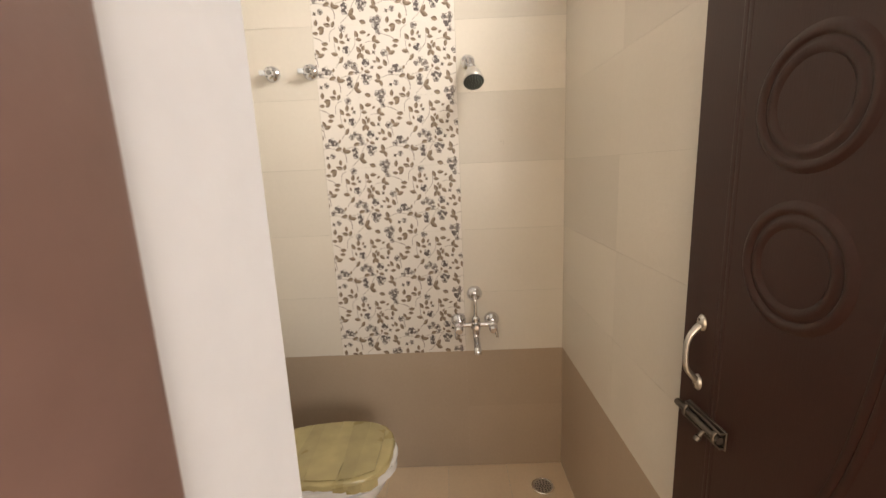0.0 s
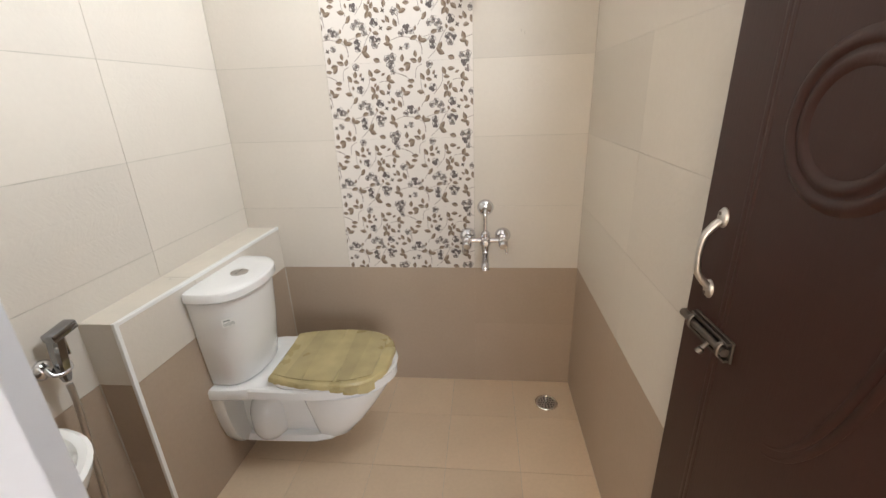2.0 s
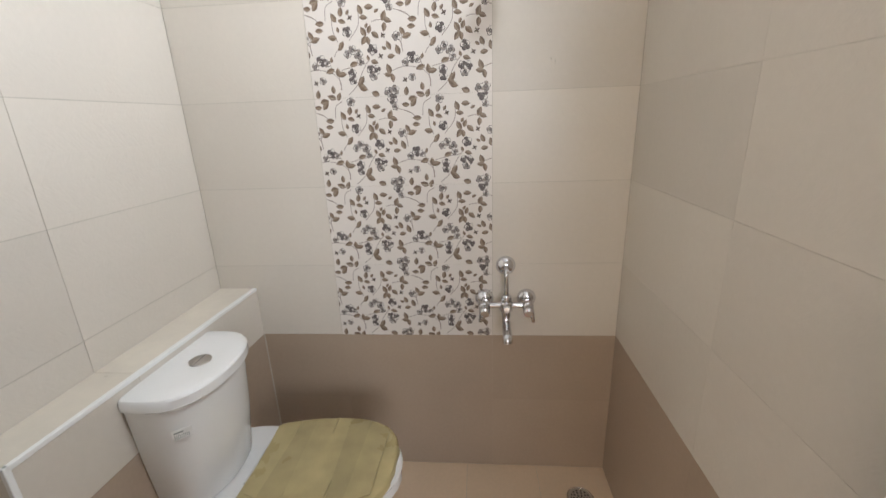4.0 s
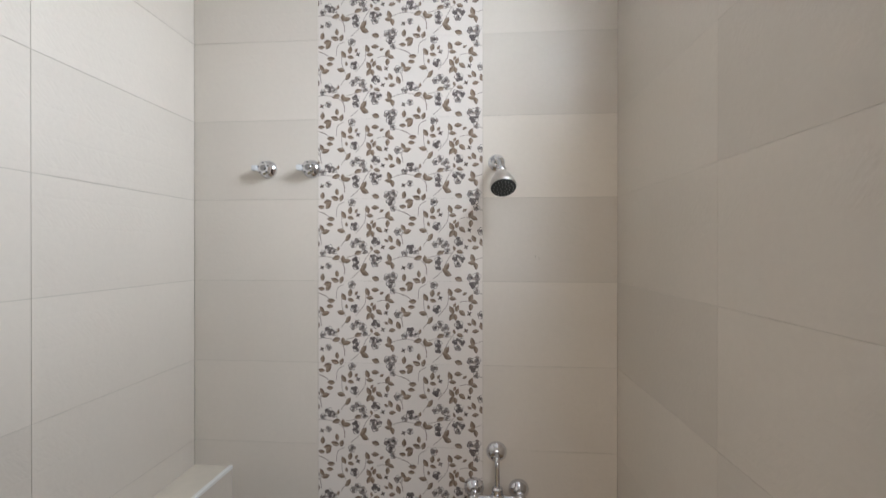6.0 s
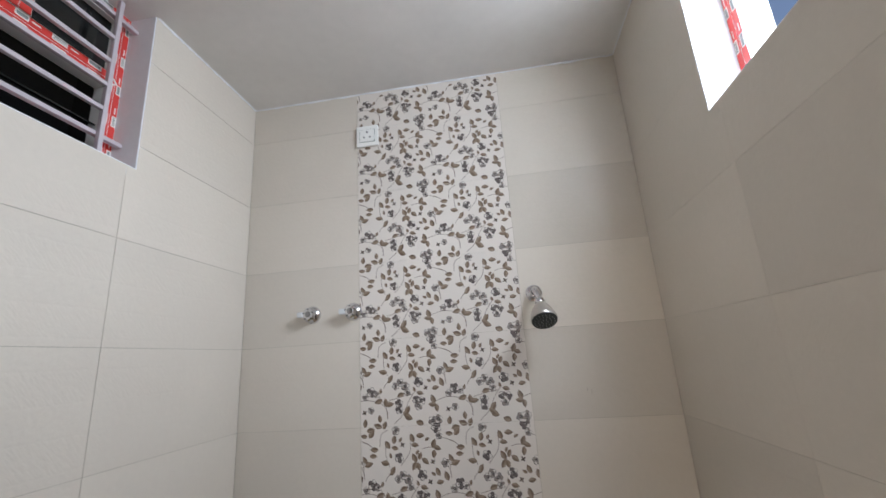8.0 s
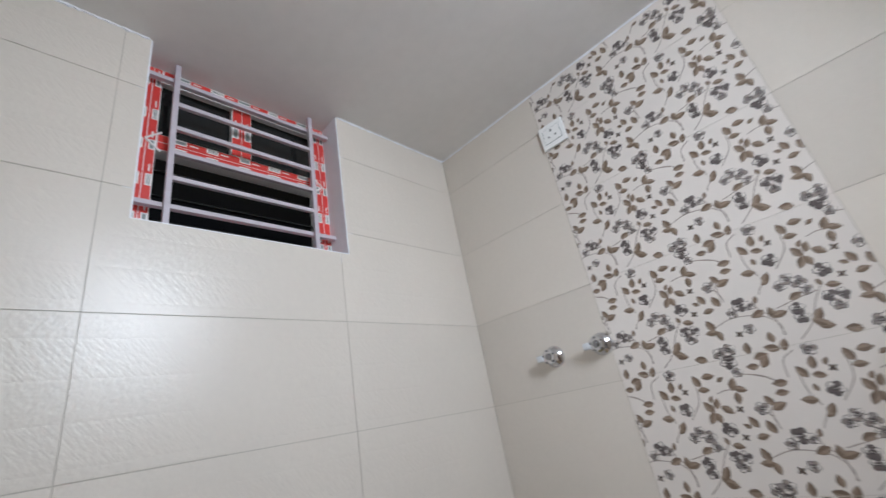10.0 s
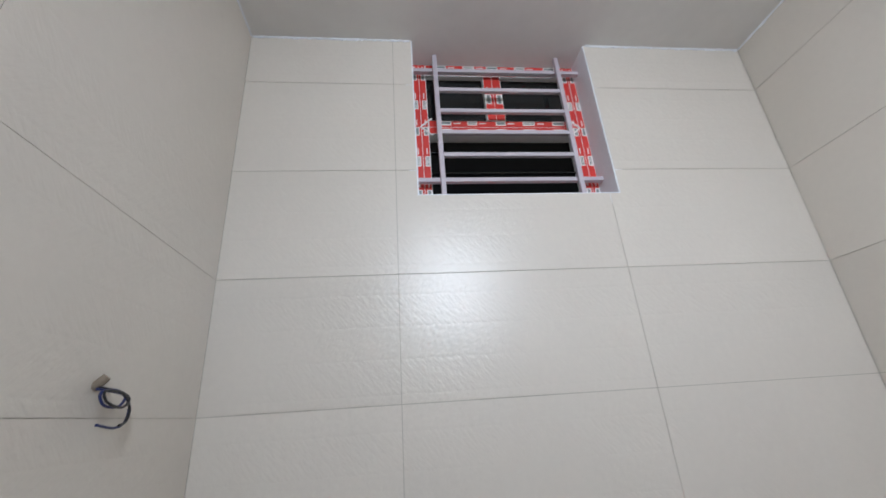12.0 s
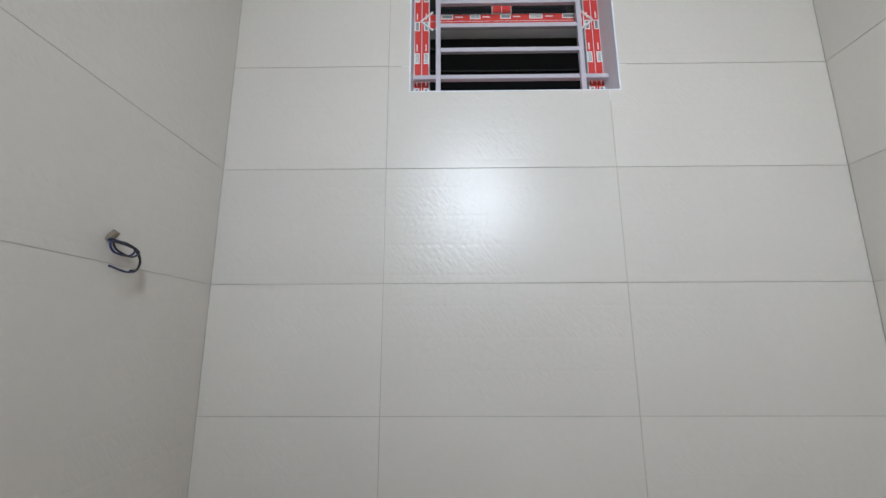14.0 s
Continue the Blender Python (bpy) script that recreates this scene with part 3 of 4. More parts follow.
# loose folds of tape hanging below the front edge
for x, side, drop in ((0.585, -1, 0.022), (0.632, -1, 0.036), (0.682, -1, 0.044)):
    y = TY + side * (lid_half(x) + 0.004)
    y2 = TY + side * (lid_half(x + 0.055) + 0.004)
    bm = loft([[Vector((x, y, 0.446)), Vector((x, y - side * 0.002, 0.446)), Vector((x + 0.001, y - side * 0.002, 0.446 - drop * 0.85)), Vector((x + 0.001, y, 0.446 - drop * 0.85))],
               [Vector((x + 0.03, (y + y2) / 2 + side * 0.002, 0.447)), Vector((x + 0.03, (y + y2) / 2 + 0.0, 0.447)), Vector((x + 0.030, (y + y2) / 2 + 0.0, 0.446 - drop)), Vector((x + 0.030, (y + y2) / 2 + side * 0.002, 0.446 - drop))],
               [Vector((x + 0.055, y2, 0.446)), Vector((x + 0.055, y2 - side * 0.002, 0.446)), Vector((x + 0.054, y2 - side * 0.002, 0.446 - drop * 0.9)), Vector((x + 0.054, y2, 0.446 - drop * 0.9))]])
    part("tape_fold", bm, wrap_tape, toilet)

# ---- fittings on the back wall ----
mixer = thing("wall_mixer", (1.141, 0, 0.80), "chrome wall mixer with two taps and bent shower pipe", "mixer tap")
MZ, MX = 0.795, 1.141
for x in (1.060, 1.220):
    valve = part("flange", turned((x, 0, MZ + 0.008), (0, -1, 0), [(0, 0.036), (0.004, 0.036), (0.016, 0.030), (0.026, 0.019), (0.030, 0.015), (0.050, 0.015)], 24), chrome, mixer, smooth=True)
    part("valve_body", turned((x, -0.040, MZ), (0, -1, -0.12), [(0, 0.020), (0.022, 0.022), (0.030, 0.020), (0.034, 0.015)], 20), chrome, mixer, smooth=True)
    knob = part("tap_handle", turned((x, -0.074, MZ - 0.004), (0, -1, -0.35), [(0, 0.012), (0.003, 0.019), (0.010, 0.021), (0.022, 0.020), (0.030, 0.016), (0.033, 0.001)], 20), chrome, mixer, smooth=True)
    s = 1 if x > MX else -1
    part("lever", sweep([(x + s * 0.010, -0.093, MZ - 0.008), (x + s * 0.014, -0.096, MZ - 0.03), (x + s * 0.016, -0.098, MZ - 0.046)], [0.010, 0.008, 0.006], 10), chrome, knob, smooth=True)
part("body", sweep([(1.060, -0.052, MZ), (1.10, -0.052, MZ), (1.18, -0.052, MZ), (1.220, -0.052, MZ)], 0.0110, 16), chrome, mixer, smooth=True)
part("centre_body", turned((MX, -0.052, MZ + 0.042), (0, 0, -1), [(0, 0.013), (0.006, 0.019), (0.026, 0.019), (0.032, 0.024), (0.060, 0.024), (0.068, 0.018), (0.09, 0.017)], 20), chrome, mixer, smooth=True)
part("diverter_knob", turned((MX, -0.07, MZ), (0, -1, 0), [(0, 0.014), (0.022, 0.015), (0.028, 0.011), (0.029, 0.0)], 18), chrome, mixer, smooth=True)
part("spout", sweep(curve([(MX, -0.052, MZ - 0.05), (MX, -0.060, MZ - 0.068), (MX, -0.090, MZ - 0.078), (MX, -0.120, MZ - 0.084), (MX, -0.138, MZ - 0.092), (MX, -0.142, MZ - 0.106)], 5), [0.0150 + 0.0035 * i / 25 for i in range(26)], 16), chrome, mixer, smooth=True)
part("shower_pipe", sweep(curve([(MX, -0.004, 0.934), (MX, -0.035, 0.933), (MX, -0.052, 0.918), (MX, -0.053, 0.885), (MX, -0.052, 0.835)], 6), 0.0085, 14), chrome, mixer, smooth=True)
part("pipe_flange", turned((MX, 0, 0.934), (0, -1, 0), [(0, 0.037), (0.005, 0.036), (0.017, 0.026), (0.023, 0.016), (0.025, 0.012)], 24), chrome, mixer, smooth=True)

shower = thing("shower_head", (1.141, 0, 1.974), "chrome overhead shower with dark nozzle plate", "shower head")
part("flange", turned((1.141, 0, 1.974), (0, -1, 0), [(0, 0.030), (0.004, 0.030), (0.011, 0.024), (0.016, 0.012)], 24), chrome, shower, smooth=True)
part("arm", sweep(curve([(1.141, -0.005, 1.974), (1.141, -0.04, 1.982), (1.145, -0.070, 1.971), (1.150, -0.090, 1.942)], 6), 0.0112, 14), chrome, shower, smooth=True)
ax = Vector((0.05, -0.58, -0.81)).normalized()
hb = Vector((1.150, -0.088, 1.943))
part("ball_joint", turned(hb, ax, [(0, 0.010), (0.006, 0.016), (0.016, 0.018), (0.024, 0.015), (0.028, 0.017)], 20), chrome, shower, smooth=True)
head = part("head", turned(hb + ax * 0.026, ax, [(0, 0.017), (0.010, 0.024), (0.036, 0.036), (0.058, 0.042), (0.068, 0.0435), (0.071, 0.042)], 32), brushed, shower, smooth=True)
part("nozzle_plate", turned(hb + ax * 0.0965, ax, [(0, 0.041), (0.003, 0.040), (0.005, 0.032), (0.0055, 0.001)], 32), dark_rubber, head, "dark rubber nozzle plate", True)
s1 = ax.cross(Vector((1, 0, 0))).normalized()
for k, (rad, cnt) in enumerate(((0.010, 6), (0.021, 12), (0.032, 18))):
    bm = bmesh.new()
    for i in range(cnt):
        a = 2 * math.pi * i / cnt + k * 0.2
        turned(hb + ax * 0.1005 + (Vector((1, 0, 0)) * math.cos(a) + s1 * math.sin(a)) * rad, ax, [(0, 0.0018), (0.004, 0.0014), (0.0045, 0.0003)], 6, bm)
    part("nozzles", bm, grey_mark, head)


def stop_cock(x):
    cock = thing("stop_cock", (x, 0, 1.968), "chrome concealed stop cock with clear faceted knob", "tap", "stop cocks on the back wall")
    part("flange", turned((x, 0, 1.968), (0, -1, 0), [(0, 0.034), (0.004, 0.034), (0.012, 0.030), (0.018, 0.018), (0.021, 0.014), (0.036, 0.013)], 24), chrome, cock, smooth=True)
    knob = part("knob", turned((x, -0.022, 1.968), (0, -1, 0), [(0, 0.013), (0.003, 0.023), (0.006, 0.0265), (0.014, 0.0265), (0.019, 0.021), (0.020, 0.002)], 7), chrome, cock)
    part("cap", turned((x, -0.0418, 1.968), (0, -1, 0), [(0, 0.011), (0.003, 0.010), (0.004, 0.001)], 16), dark_chrome, knob, "darker knob cap", True)
    for a in range(5):
        w = 2 * math.pi * (a + 0.3) / 5
        part("grip_slot", box((x + 0.019 * math.cos(w) - 0.003, -0.0425, 1.968 + 0.019 * math.sin(w) - 0.003), (x + 0.019 * math.cos(w) + 0.003, -0.038, 1.968 + 0.019 * math.sin(w) + 0.003), 0.001), seam_mat, knob)
    part("lever", box((x - 0.044, -0.046, 1.957), (x - 0.020, -0.030, 1.978), 0.005), clear_grey, knob, "pale clear plastic lever")
    cock.location += Vector((0, 0, -0.007))


stop_cock(0.292)
stop_cock(0.459)

socket = thing("wall_socket", (0.529, 0, 2.698), "white square three-pin wall socket with switch", "socket")
plate = part("plate", box((0.481, -0.012, 2.650), (0.577, -0.0005, 2.746), 0.004), white_plastic, socket)
part("module", box((0.497, -0.0145, 2.670), (0.561, -0.012, 2.726), 0.001), white_plastic, plate)
for x, z, r in ((0.529, 2.714, 0.0045), (0.516, 2.690, 0.0036), (0.542, 2.690, 0.0036)):
    part("pin_hole", turned((x, -0.0143, z), (0, -1, 0), [(0, r), (0.0006, r)], 12), seam_mat, plate)
part("plate_gap", box((0.4955, -0.0125, 2.6685), (0.5625, -0.0121, 2.7275)), grey_mark, plate)

# ---- floor drain, hand spray, basin, wire ----
drain = thing("floor_drain", (1.435, -0.161, 0), "round perforated steel floor drain", "drain")
part("rim", turned((1.435, -0.161, 0.0), (0, 0, 1), [(0, 0.055), (0.004, 0.054), (0.0058, 0.051), (0.0048, 0.048), (0.002, 0.0465), (0.001, 0.001)], 32), drain_steel, drain, smooth=True)
part("grate", turned((1.435, -0.161, 0.0012), (0, 0, 1), [(0, 0.046), (0.0026, 0.046), (0.0012, 0.036), (0.0006, 0.020), (0.0004, 0.001)], 32), brushed, drain, "dished perforated steel grate", True)
bm = bmesh.new()
for rad, cnt in ((0.0, 1), (0.013, 6), (0.025, 10), (0.036, 14)):
    for i in range(cnt):
        a = 2 * math.pi * i / cnt
        turned((1.435 + rad * math.cos(a), -0.161 + rad * math.sin(a), 0.0012), (0, 0, 1), [(0, 0.0046), (0.0016, 0.0046)], 8, bm)
part("holes", bm, seam_mat, drain, "dark drain holes")

spray = thing("hand_spray", (0.0, -1.02, 0.80), "chrome hand spray hanging in its wall hook", "hand spray")
part("hook_flange", turned((0.0, -1.025, 0.800), (1, 0, 0), [(0, 0.028), (0.004, 0.028), (0.012, 0.022), (0.018, 0.012), (0.040, 0.012)], 20), chrome, spray, smooth=True)
part("hook", sweep(curve([(0.040, -1.045, 0.815), (0.055, -1.045, 0.800), (0.066, -1.025, 0.795), (0.060, -1.003, 0.800), (0.045, -0.998, 0.812)], 5), 0.006, 10), chrome, spray, smooth=True)
grip = [(0.058, -1.022, 0.768, 0.008), (0.057, -1.021, 0.785, 0.0125), (0.054, -1.016, 0.83, 0.0155), (0.051, -1.009, 0.87, 0.0165), (0.049, -1.004, 0.896, 0.0165)]
part("grip", loft([[Vector((x + a * r * 0.9, y + b * r, z)) for a, b in ((1, 0.6), (0.6, 1), (-0.6, 1), (-1, 0.6), (-1, -0.6), (-0.6, -1), (0.6, -1), (1, -0.6))] for x, y, z, r in grip]),
     dark_chrome, spray, "chrome grip with dark reflections put into its colour", True)
bm = box((0.031, -1.024, 0.880), (0.067, -0.952, 0.904), 0.005)
bmesh.ops.rotate(bm, cent=(0.049, -1.004, 0.89), matrix=Matrix.Rotation(radians(10), 3, "X"), verts=bm.verts)
head = part("spray_head", bm, dark_chrome, spray, smooth=True)
part("trigger", box((0.043, -0.992, 0.826), (0.055, -0.986, 0.878), 0.002), chrome, spray, "slim chrome trigger")
part("hose", sweep(curve([(0.058, -1.022, 0.757), (0.060, -1.024, 0.70), (0.055, -1.032, 0.55), (0.050, -1.040, 0.40), (0.045, -1.05, 0.30), (0.03, -1.06, 0.26), (0.006, -1.06, 0.27)], 6), 0.0075, 12), brushed, spray, "ribbed steel hose", True)

spray.location.z -= 0.020

BX, BY = 0.245, -1.408
basin = thing("wash_basin", (BX, -D, 0.66), "white ceramic wash basin on the wall", "basin")


def basin_ring(grow, z, n=40):
    out = []
    for i in range(n):
        a = 2 * math.pi * i / n
        y = BY + (0.183 + grow) * math.sin(a)
        out.append(Vector((BX + (0.205 + grow) * math.copysign(abs(math.cos(a)) ** 0.85, math.cos(a)), max(y, -D + 0.001 + max(0, -grow)), z)))
    return out


part("bowl", loft([basin_ring(-0.13, 0.64), basin_ring(-0.08, 0.66), basin_ring(-0.03, 0.72), basin_ring(-0.004, 0.78), basin_ring(0, 0.797), basin_ring(-0.008, 0.803),
                   basin_ring(-0.022, 0.800), basin_ring(-0.032, 0.785), basin_ring(-0.05, 0.73), basin_ring(-0.09, 0.685), basin_ring(-0.15, 0.675)]), ceramic, basin, smooth=True)
part("waste", turned((BX, BY, 0.676), (0, 0, 1), [(0, 0.022), (0.003, 0.022), (0.004, 0.018), (0.002, 0.001)], 20), chrome, basin, smooth=True)
part("waste_pipe", sweep(curve([(BX, BY, 0.642), (BX, BY, 0.54), (BX, BY - 0.04, 0.50), (BX, -D + 0.002, 0.50)], 6), 0.018, 14), white_plastic, basin, smooth=True)

wire = thing("wire_stub", (0.29, -D, 1.89), "loose blue and black wires from a conduit stub", "wire")
part("conduit", sweep([(0.318, -D - 0.001, 1.888), (0.318, -D + 0.008, 1.896), (0.317, -D + 0.013, 1.902)], [0.0065, 0.0065, 0.006], 12), conduit_mat, wire, smooth=True)
part("blue_wire", sweep(curve([(0.334, -D + 0.014, 1.885), (0.285, -D + 0.021, 1.879), (0.301, -D + 0.027, 1.863), (0.336, -D + 0.029, 1.863), (0.339, -D + 0.024, 1.879), (0.301, -D + 0.022, 1.884),
                               (0.269, -D + 0.021, 1.868), (0.272, -D + 0.022, 1.843), (0.301, -D + 0.026, 1.835), (0.342, -D + 0.029, 1.839)], 8), 0.0018, 8), wire_blue, wire, smooth=True)
part("black_wire", sweep(curve([(0.330, -D + 0.014, 1.887), (0.292, -D + 0.020, 1.883), (0.277, -D + 0.025, 1.873), (0.301, -D + 0.031, 1.861), (0.334, -D + 0.031, 1.867), (0.334, -D + 0.026, 1.881),
                                (0.296, -D + 0.025, 1.881), (0.272, -D + 0.025, 1.861), (0.277, -D + 0.026, 1.843), (0.296, -D + 0.029, 1.838)], 8), 0.0018, 8), wire_black, wire, smooth=True)

# ---- wall and floor tiles, piece by piece ----
GAP = 0.0008


def tile(name, parent, axis, face, inward, lo, hi, material, holes=()):
    """A tile on a wall: axis 'x' or 'y' is the wall's normal, face its place, inward the way into the room; lo and hi along the wall and up."""
    pieces = [(lo, hi)]
    for (a0, b0), (a1, b1) in holes:
        cut = []
        for (p0, q0), (p1, q1) in pieces:
            if p1 <= a0 or p0 >= a1 or q1 <= b0 or q0 >= b1:
                cut.append(((p0, q0), (p1, q1)))
                continue
            if p0 < a0:
                cut.append(((p0, q0), (a0, q1)))
            if p1 > a1:
                cut.append(((a1, q0), (p1, q1)))
            if q0 < b0:
                cut.append(((max(p0, a0), q0), (min(p1, a1), b0)))
            if q1 > b1:
                cut.append(((max(p0, a0), b1), (min(p1, a1), q1)))
        pieces = cut
    if not pieces:
        return None
    bm = bmesh.new()
    back = face - inward * 0.007
    for (p0, q0), (p1, q1) in pieces:
        gap = 0.0001 if name == "dado_tile" else 0.0003 if parent is wall_e else 0.0010 if parent is wall_w else 0.0005 if parent is wall_s else GAP
        g = [gap if abs(v - w) < 1e-6 else 0.0 for v, w in ((p0, lo[0]), (q0, lo[1]), (p1, hi[0]), (q1, hi[1]))]
        p0, q0, p1, q1 = p0 + g[0], q0 + g[1], p1 - g[2], q1 - g[3]
        n0, n1 = sorted((face, back))
        if axis == "y":
            box((p0, n0, q0), (p1, n1, q1), 0, bm)
        elif axis == "x":
            box((n0, p0, q0), (n1, p1, q1), 0, bm)
        else:
            box((p0, q0, n0), (p1, q1, n1), 0, bm)
    return part(name, bm, material, parent)


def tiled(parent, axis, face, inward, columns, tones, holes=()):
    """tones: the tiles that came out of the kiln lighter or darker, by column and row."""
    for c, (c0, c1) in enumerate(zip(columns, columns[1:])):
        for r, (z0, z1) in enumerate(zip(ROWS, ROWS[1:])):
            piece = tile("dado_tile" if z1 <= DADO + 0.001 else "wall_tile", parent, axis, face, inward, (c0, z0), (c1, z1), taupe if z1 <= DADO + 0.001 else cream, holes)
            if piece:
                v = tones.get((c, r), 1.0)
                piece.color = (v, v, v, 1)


S0, S1 = 0.482, 1.092
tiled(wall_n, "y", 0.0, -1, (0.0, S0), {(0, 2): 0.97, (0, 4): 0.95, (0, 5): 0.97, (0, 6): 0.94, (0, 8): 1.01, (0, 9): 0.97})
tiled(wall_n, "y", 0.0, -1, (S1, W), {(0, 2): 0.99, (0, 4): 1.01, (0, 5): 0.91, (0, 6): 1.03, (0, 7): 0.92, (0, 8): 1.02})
for z0, z1 in ((0.0, 0.34), (0.34, DADO)):
    tile("dado_tile", wall_n, "y", 0.0, -1, (S0, z0), (S1, z1), taupe)
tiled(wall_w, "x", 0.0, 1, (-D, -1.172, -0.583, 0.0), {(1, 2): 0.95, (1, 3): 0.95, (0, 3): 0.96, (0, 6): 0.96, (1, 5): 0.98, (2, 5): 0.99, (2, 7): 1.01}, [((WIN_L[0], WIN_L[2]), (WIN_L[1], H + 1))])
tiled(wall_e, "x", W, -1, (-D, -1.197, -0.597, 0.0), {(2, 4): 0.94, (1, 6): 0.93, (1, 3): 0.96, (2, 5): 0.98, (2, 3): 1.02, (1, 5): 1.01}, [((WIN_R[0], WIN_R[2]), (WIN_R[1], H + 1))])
for x0, x1 in ((0.0, 0.60), (0.60, 0.80)):
    for z0, z1 in ((0.0, 0.34), (0.34, DADO), (DADO, 1.243), (1.243, 1.849), (1.849, 2.145), (2.145, H)):
        tile("dado_tile" if z1 <= DADO else "wall_tile", wall_s, "y", -D, 1, (x0, z0), (x1, z1), taupe if z1 <= DADO else cream)
for z0, z1 in zip((2.10, *ROWS[7:]), ROWS[7:]):
    tile("wall_tile", wall_s, "y", -D, 1, (0.80, z0), (W, z1), cream)

# tiles of the ledge: front, end and top
for y0, y1 in ((LY, -0.583), (-0.583, 0.0)):
    tile("dado_tile", ledge, "x", LX, 1, (y0, 0), (y1, 0.34), taupe)
    tile("dado_tile", ledge, "x", LX, 1, (y0, 0.34), (y1, DADO), taupe)
    tile("wall_tile", ledge, "x", LX, 1, (y0, DADO), (y1, LZ), cream)
    tile("top_tile", ledge, "z", LZ, 1, (0.0, y0), (LX, y1), top_cream)
tile("dado_tile", ledge, "y", LY, -1, (0.0, 0), (LX, 0.34), taupe)
tile("dado_tile", ledge, "y", LY, -1, (0.0, 0.34), (LX, DADO), taupe)
tile("wall_tile", ledge, "y", LY, -1, (0.0, DADO), (LX, LZ), cream)
part("edge_trim", box((LX - 0.010, LY, LZ - 0.010), (LX + 0.003, -0.001, LZ + 0.003), 0.002), white_plastic, ledge, "white plastic edge trim")
part("edge_trim", box((LX - 0.010, LY - 0.003, 0.0), (LX + 0.003, LY + 0.010, LZ + 0.003), 0.002), white_plastic, ledge, "white plastic edge trim")

for x, y in ((0.001, LY - 0.001), (LX + 0.001, -0.002)):
    part("corner_bead", box((x - 0.004, y - 0.002, 0.0), (x + 0.002, y + 0.004, DADO), 0.0008), grout, ledge, "pale joint filler in the corner")

# the ledge is a little out of square: deeper at the back wall
for ob in (ledge, *ledge.children):
    for v in ob.data.vertices:
        v.co.x += (v.co.x / LX) * (0.014 + 0.034 * v.co.y / 0.905)

# the floral panel: one printed tile a row
S = 0.302
CELL_W = (S1 - S0) / 2


class Print:
    """Flat printed shapes on a tile, one colour a layer."""

    def __init__(self):
        self.verts, self.faces, self.slots = [], [], []

    def shape(self, pts, slot, layer):
        pts = clip_to(pts)
        if len(pts) < 3:
            return
        n = len(self.verts)
        lift = 0.00012 * (layer + 1) + 0.000002 * (len(self.faces) % 50)
        self.verts += [(x, -lift, z) for x, z in pts]
        self.faces.append(tuple(range(n, n + len(pts))))
        self.slots.append(slot)

    def leaf(self, x, z, ang, ln, slot):
        a = radians(ang)
        d, s = (math.cos(a), math.sin(a)), (-math.sin(a), math.cos(a))
        prof = [(0, 0), (0.2, 0.21), (0.45, 0.31), (0.72, 0.22), (1, 0), (0.75, -0.18), (0.45, -0.27), (0.2, -0.19)]
        self.shape([(x + ln * (p * d[0] + q * s[0]), z + ln * (p * d[1] + q * s[1])) for p, q in prof], slot, 2)
        half = [(0.05, 0), (0.3, 0.0), (0.9, 0.02), (0.72, 0.18), (0.45, 0.26), (0.2, 0.17)]
        self.shape([(x + ln * (p * d[0] + q * s[0]), z + ln * (p * d[1] + q * s[1])) for p, q in half], 1 if slot == 0 else 0, 3)

    def stem(self, pts, width=0.0019):
        p = [Vector((a, 0, b)) for a, b in pts]
        c = curve(p, 5)
        for a, b in zip(c, c[1:]):
            d = (b - a).normalized()
            s = Vector((-d.z, 0, d.x)) * width / 2
            self.shape([(v.x, v.z) for v in (a + s, b + s, b - s, a - s)], 4, 1)

    def disc(self, x, z, r, slot, layer, n=8):
        self.shape([(x + r * math.cos(2 * math.pi * i / n), z + r * math.sin(2 * math.pi * i / n)) for i in range(n)], slot, layer)

    def bloom(self, x, z, r, dark):
        turn = x * 90
        spots = [(2 * math.pi * k / 5 + turn) for k in range(5)]
        for k, a in enumerate(spots):
            px, pz = x + 0.60 * r * math.cos(a), z + 0.60 * r * math.sin(a)
            self.disc(px, pz, r * 0.47, 2, 4)
            self.disc(px + 0.04 * r, pz + 0.03 * r, r * 0.36, 3 if dark and k % 3 else (5, 4, 6)[k % 3], 5)
            self.disc(x + 0.40 * r * math.cos(a), z + 0.40 * r * math.sin(a), r * 0.17, 3, 6, 6)
        self.disc(x, z, r * 0.27, 2, 7)
        self.disc(x, z, r * 0.10, 5, 8, 6)


def clip_to(pts):
    """Keeps a printed shape on its tile."""
    for axis, lim, sign in ((0, 0.0015, 1), (0, S1 - S0 - 0.0015, -1), (1, 0.0004, 1), (1, S - 0.0006, -1)):
        out = []
        for a, b in zip(pts, pts[1:] + pts[:1]):
            ia, ib = sign * (a[axis] - lim) >= 0, sign * (b[axis] - lim) >= 0
            if ia:
                out.append(a)
            if ia != ib:
                t = (lim - a[axis]) / (b[axis] - a[axis])
                out.append((a[0] + t * (b[0] - a[0]), a[1] + t * (b[1] - a[1])))
        pts = out
        if not pts:
            break
    return pts


LEAVES_HIGH = ((0.059, 1.045, 85), (0.123, 0.966, 10), (0.04, 0.905, 175), (0.132, 0.921, 50), (0.161, 0.758, 180), (0.238, 1.09, 95), (0.211, 1.011, 160),
               (0.295, 1.016, 70), (0.585, 1.084, -10), (0.559, 1.12, 140), (0.714, 1.023, 170), (0.401, 0.86, 80), (0.319, 0.808, 120), (0.408, 0.767, -15),
               (0.612, 0.871, 110), (0.708, 0.891, 0), (0.643, 0.794, -5), (0.86, 0.803, 70), (0.897, 0.756, -20), (0.856, 0.695, -95), (0.631, 0.661, 120),
               (0.696, 0.679, 70), (0.755, 0.622, -40), (0.627, 0.575, -120))
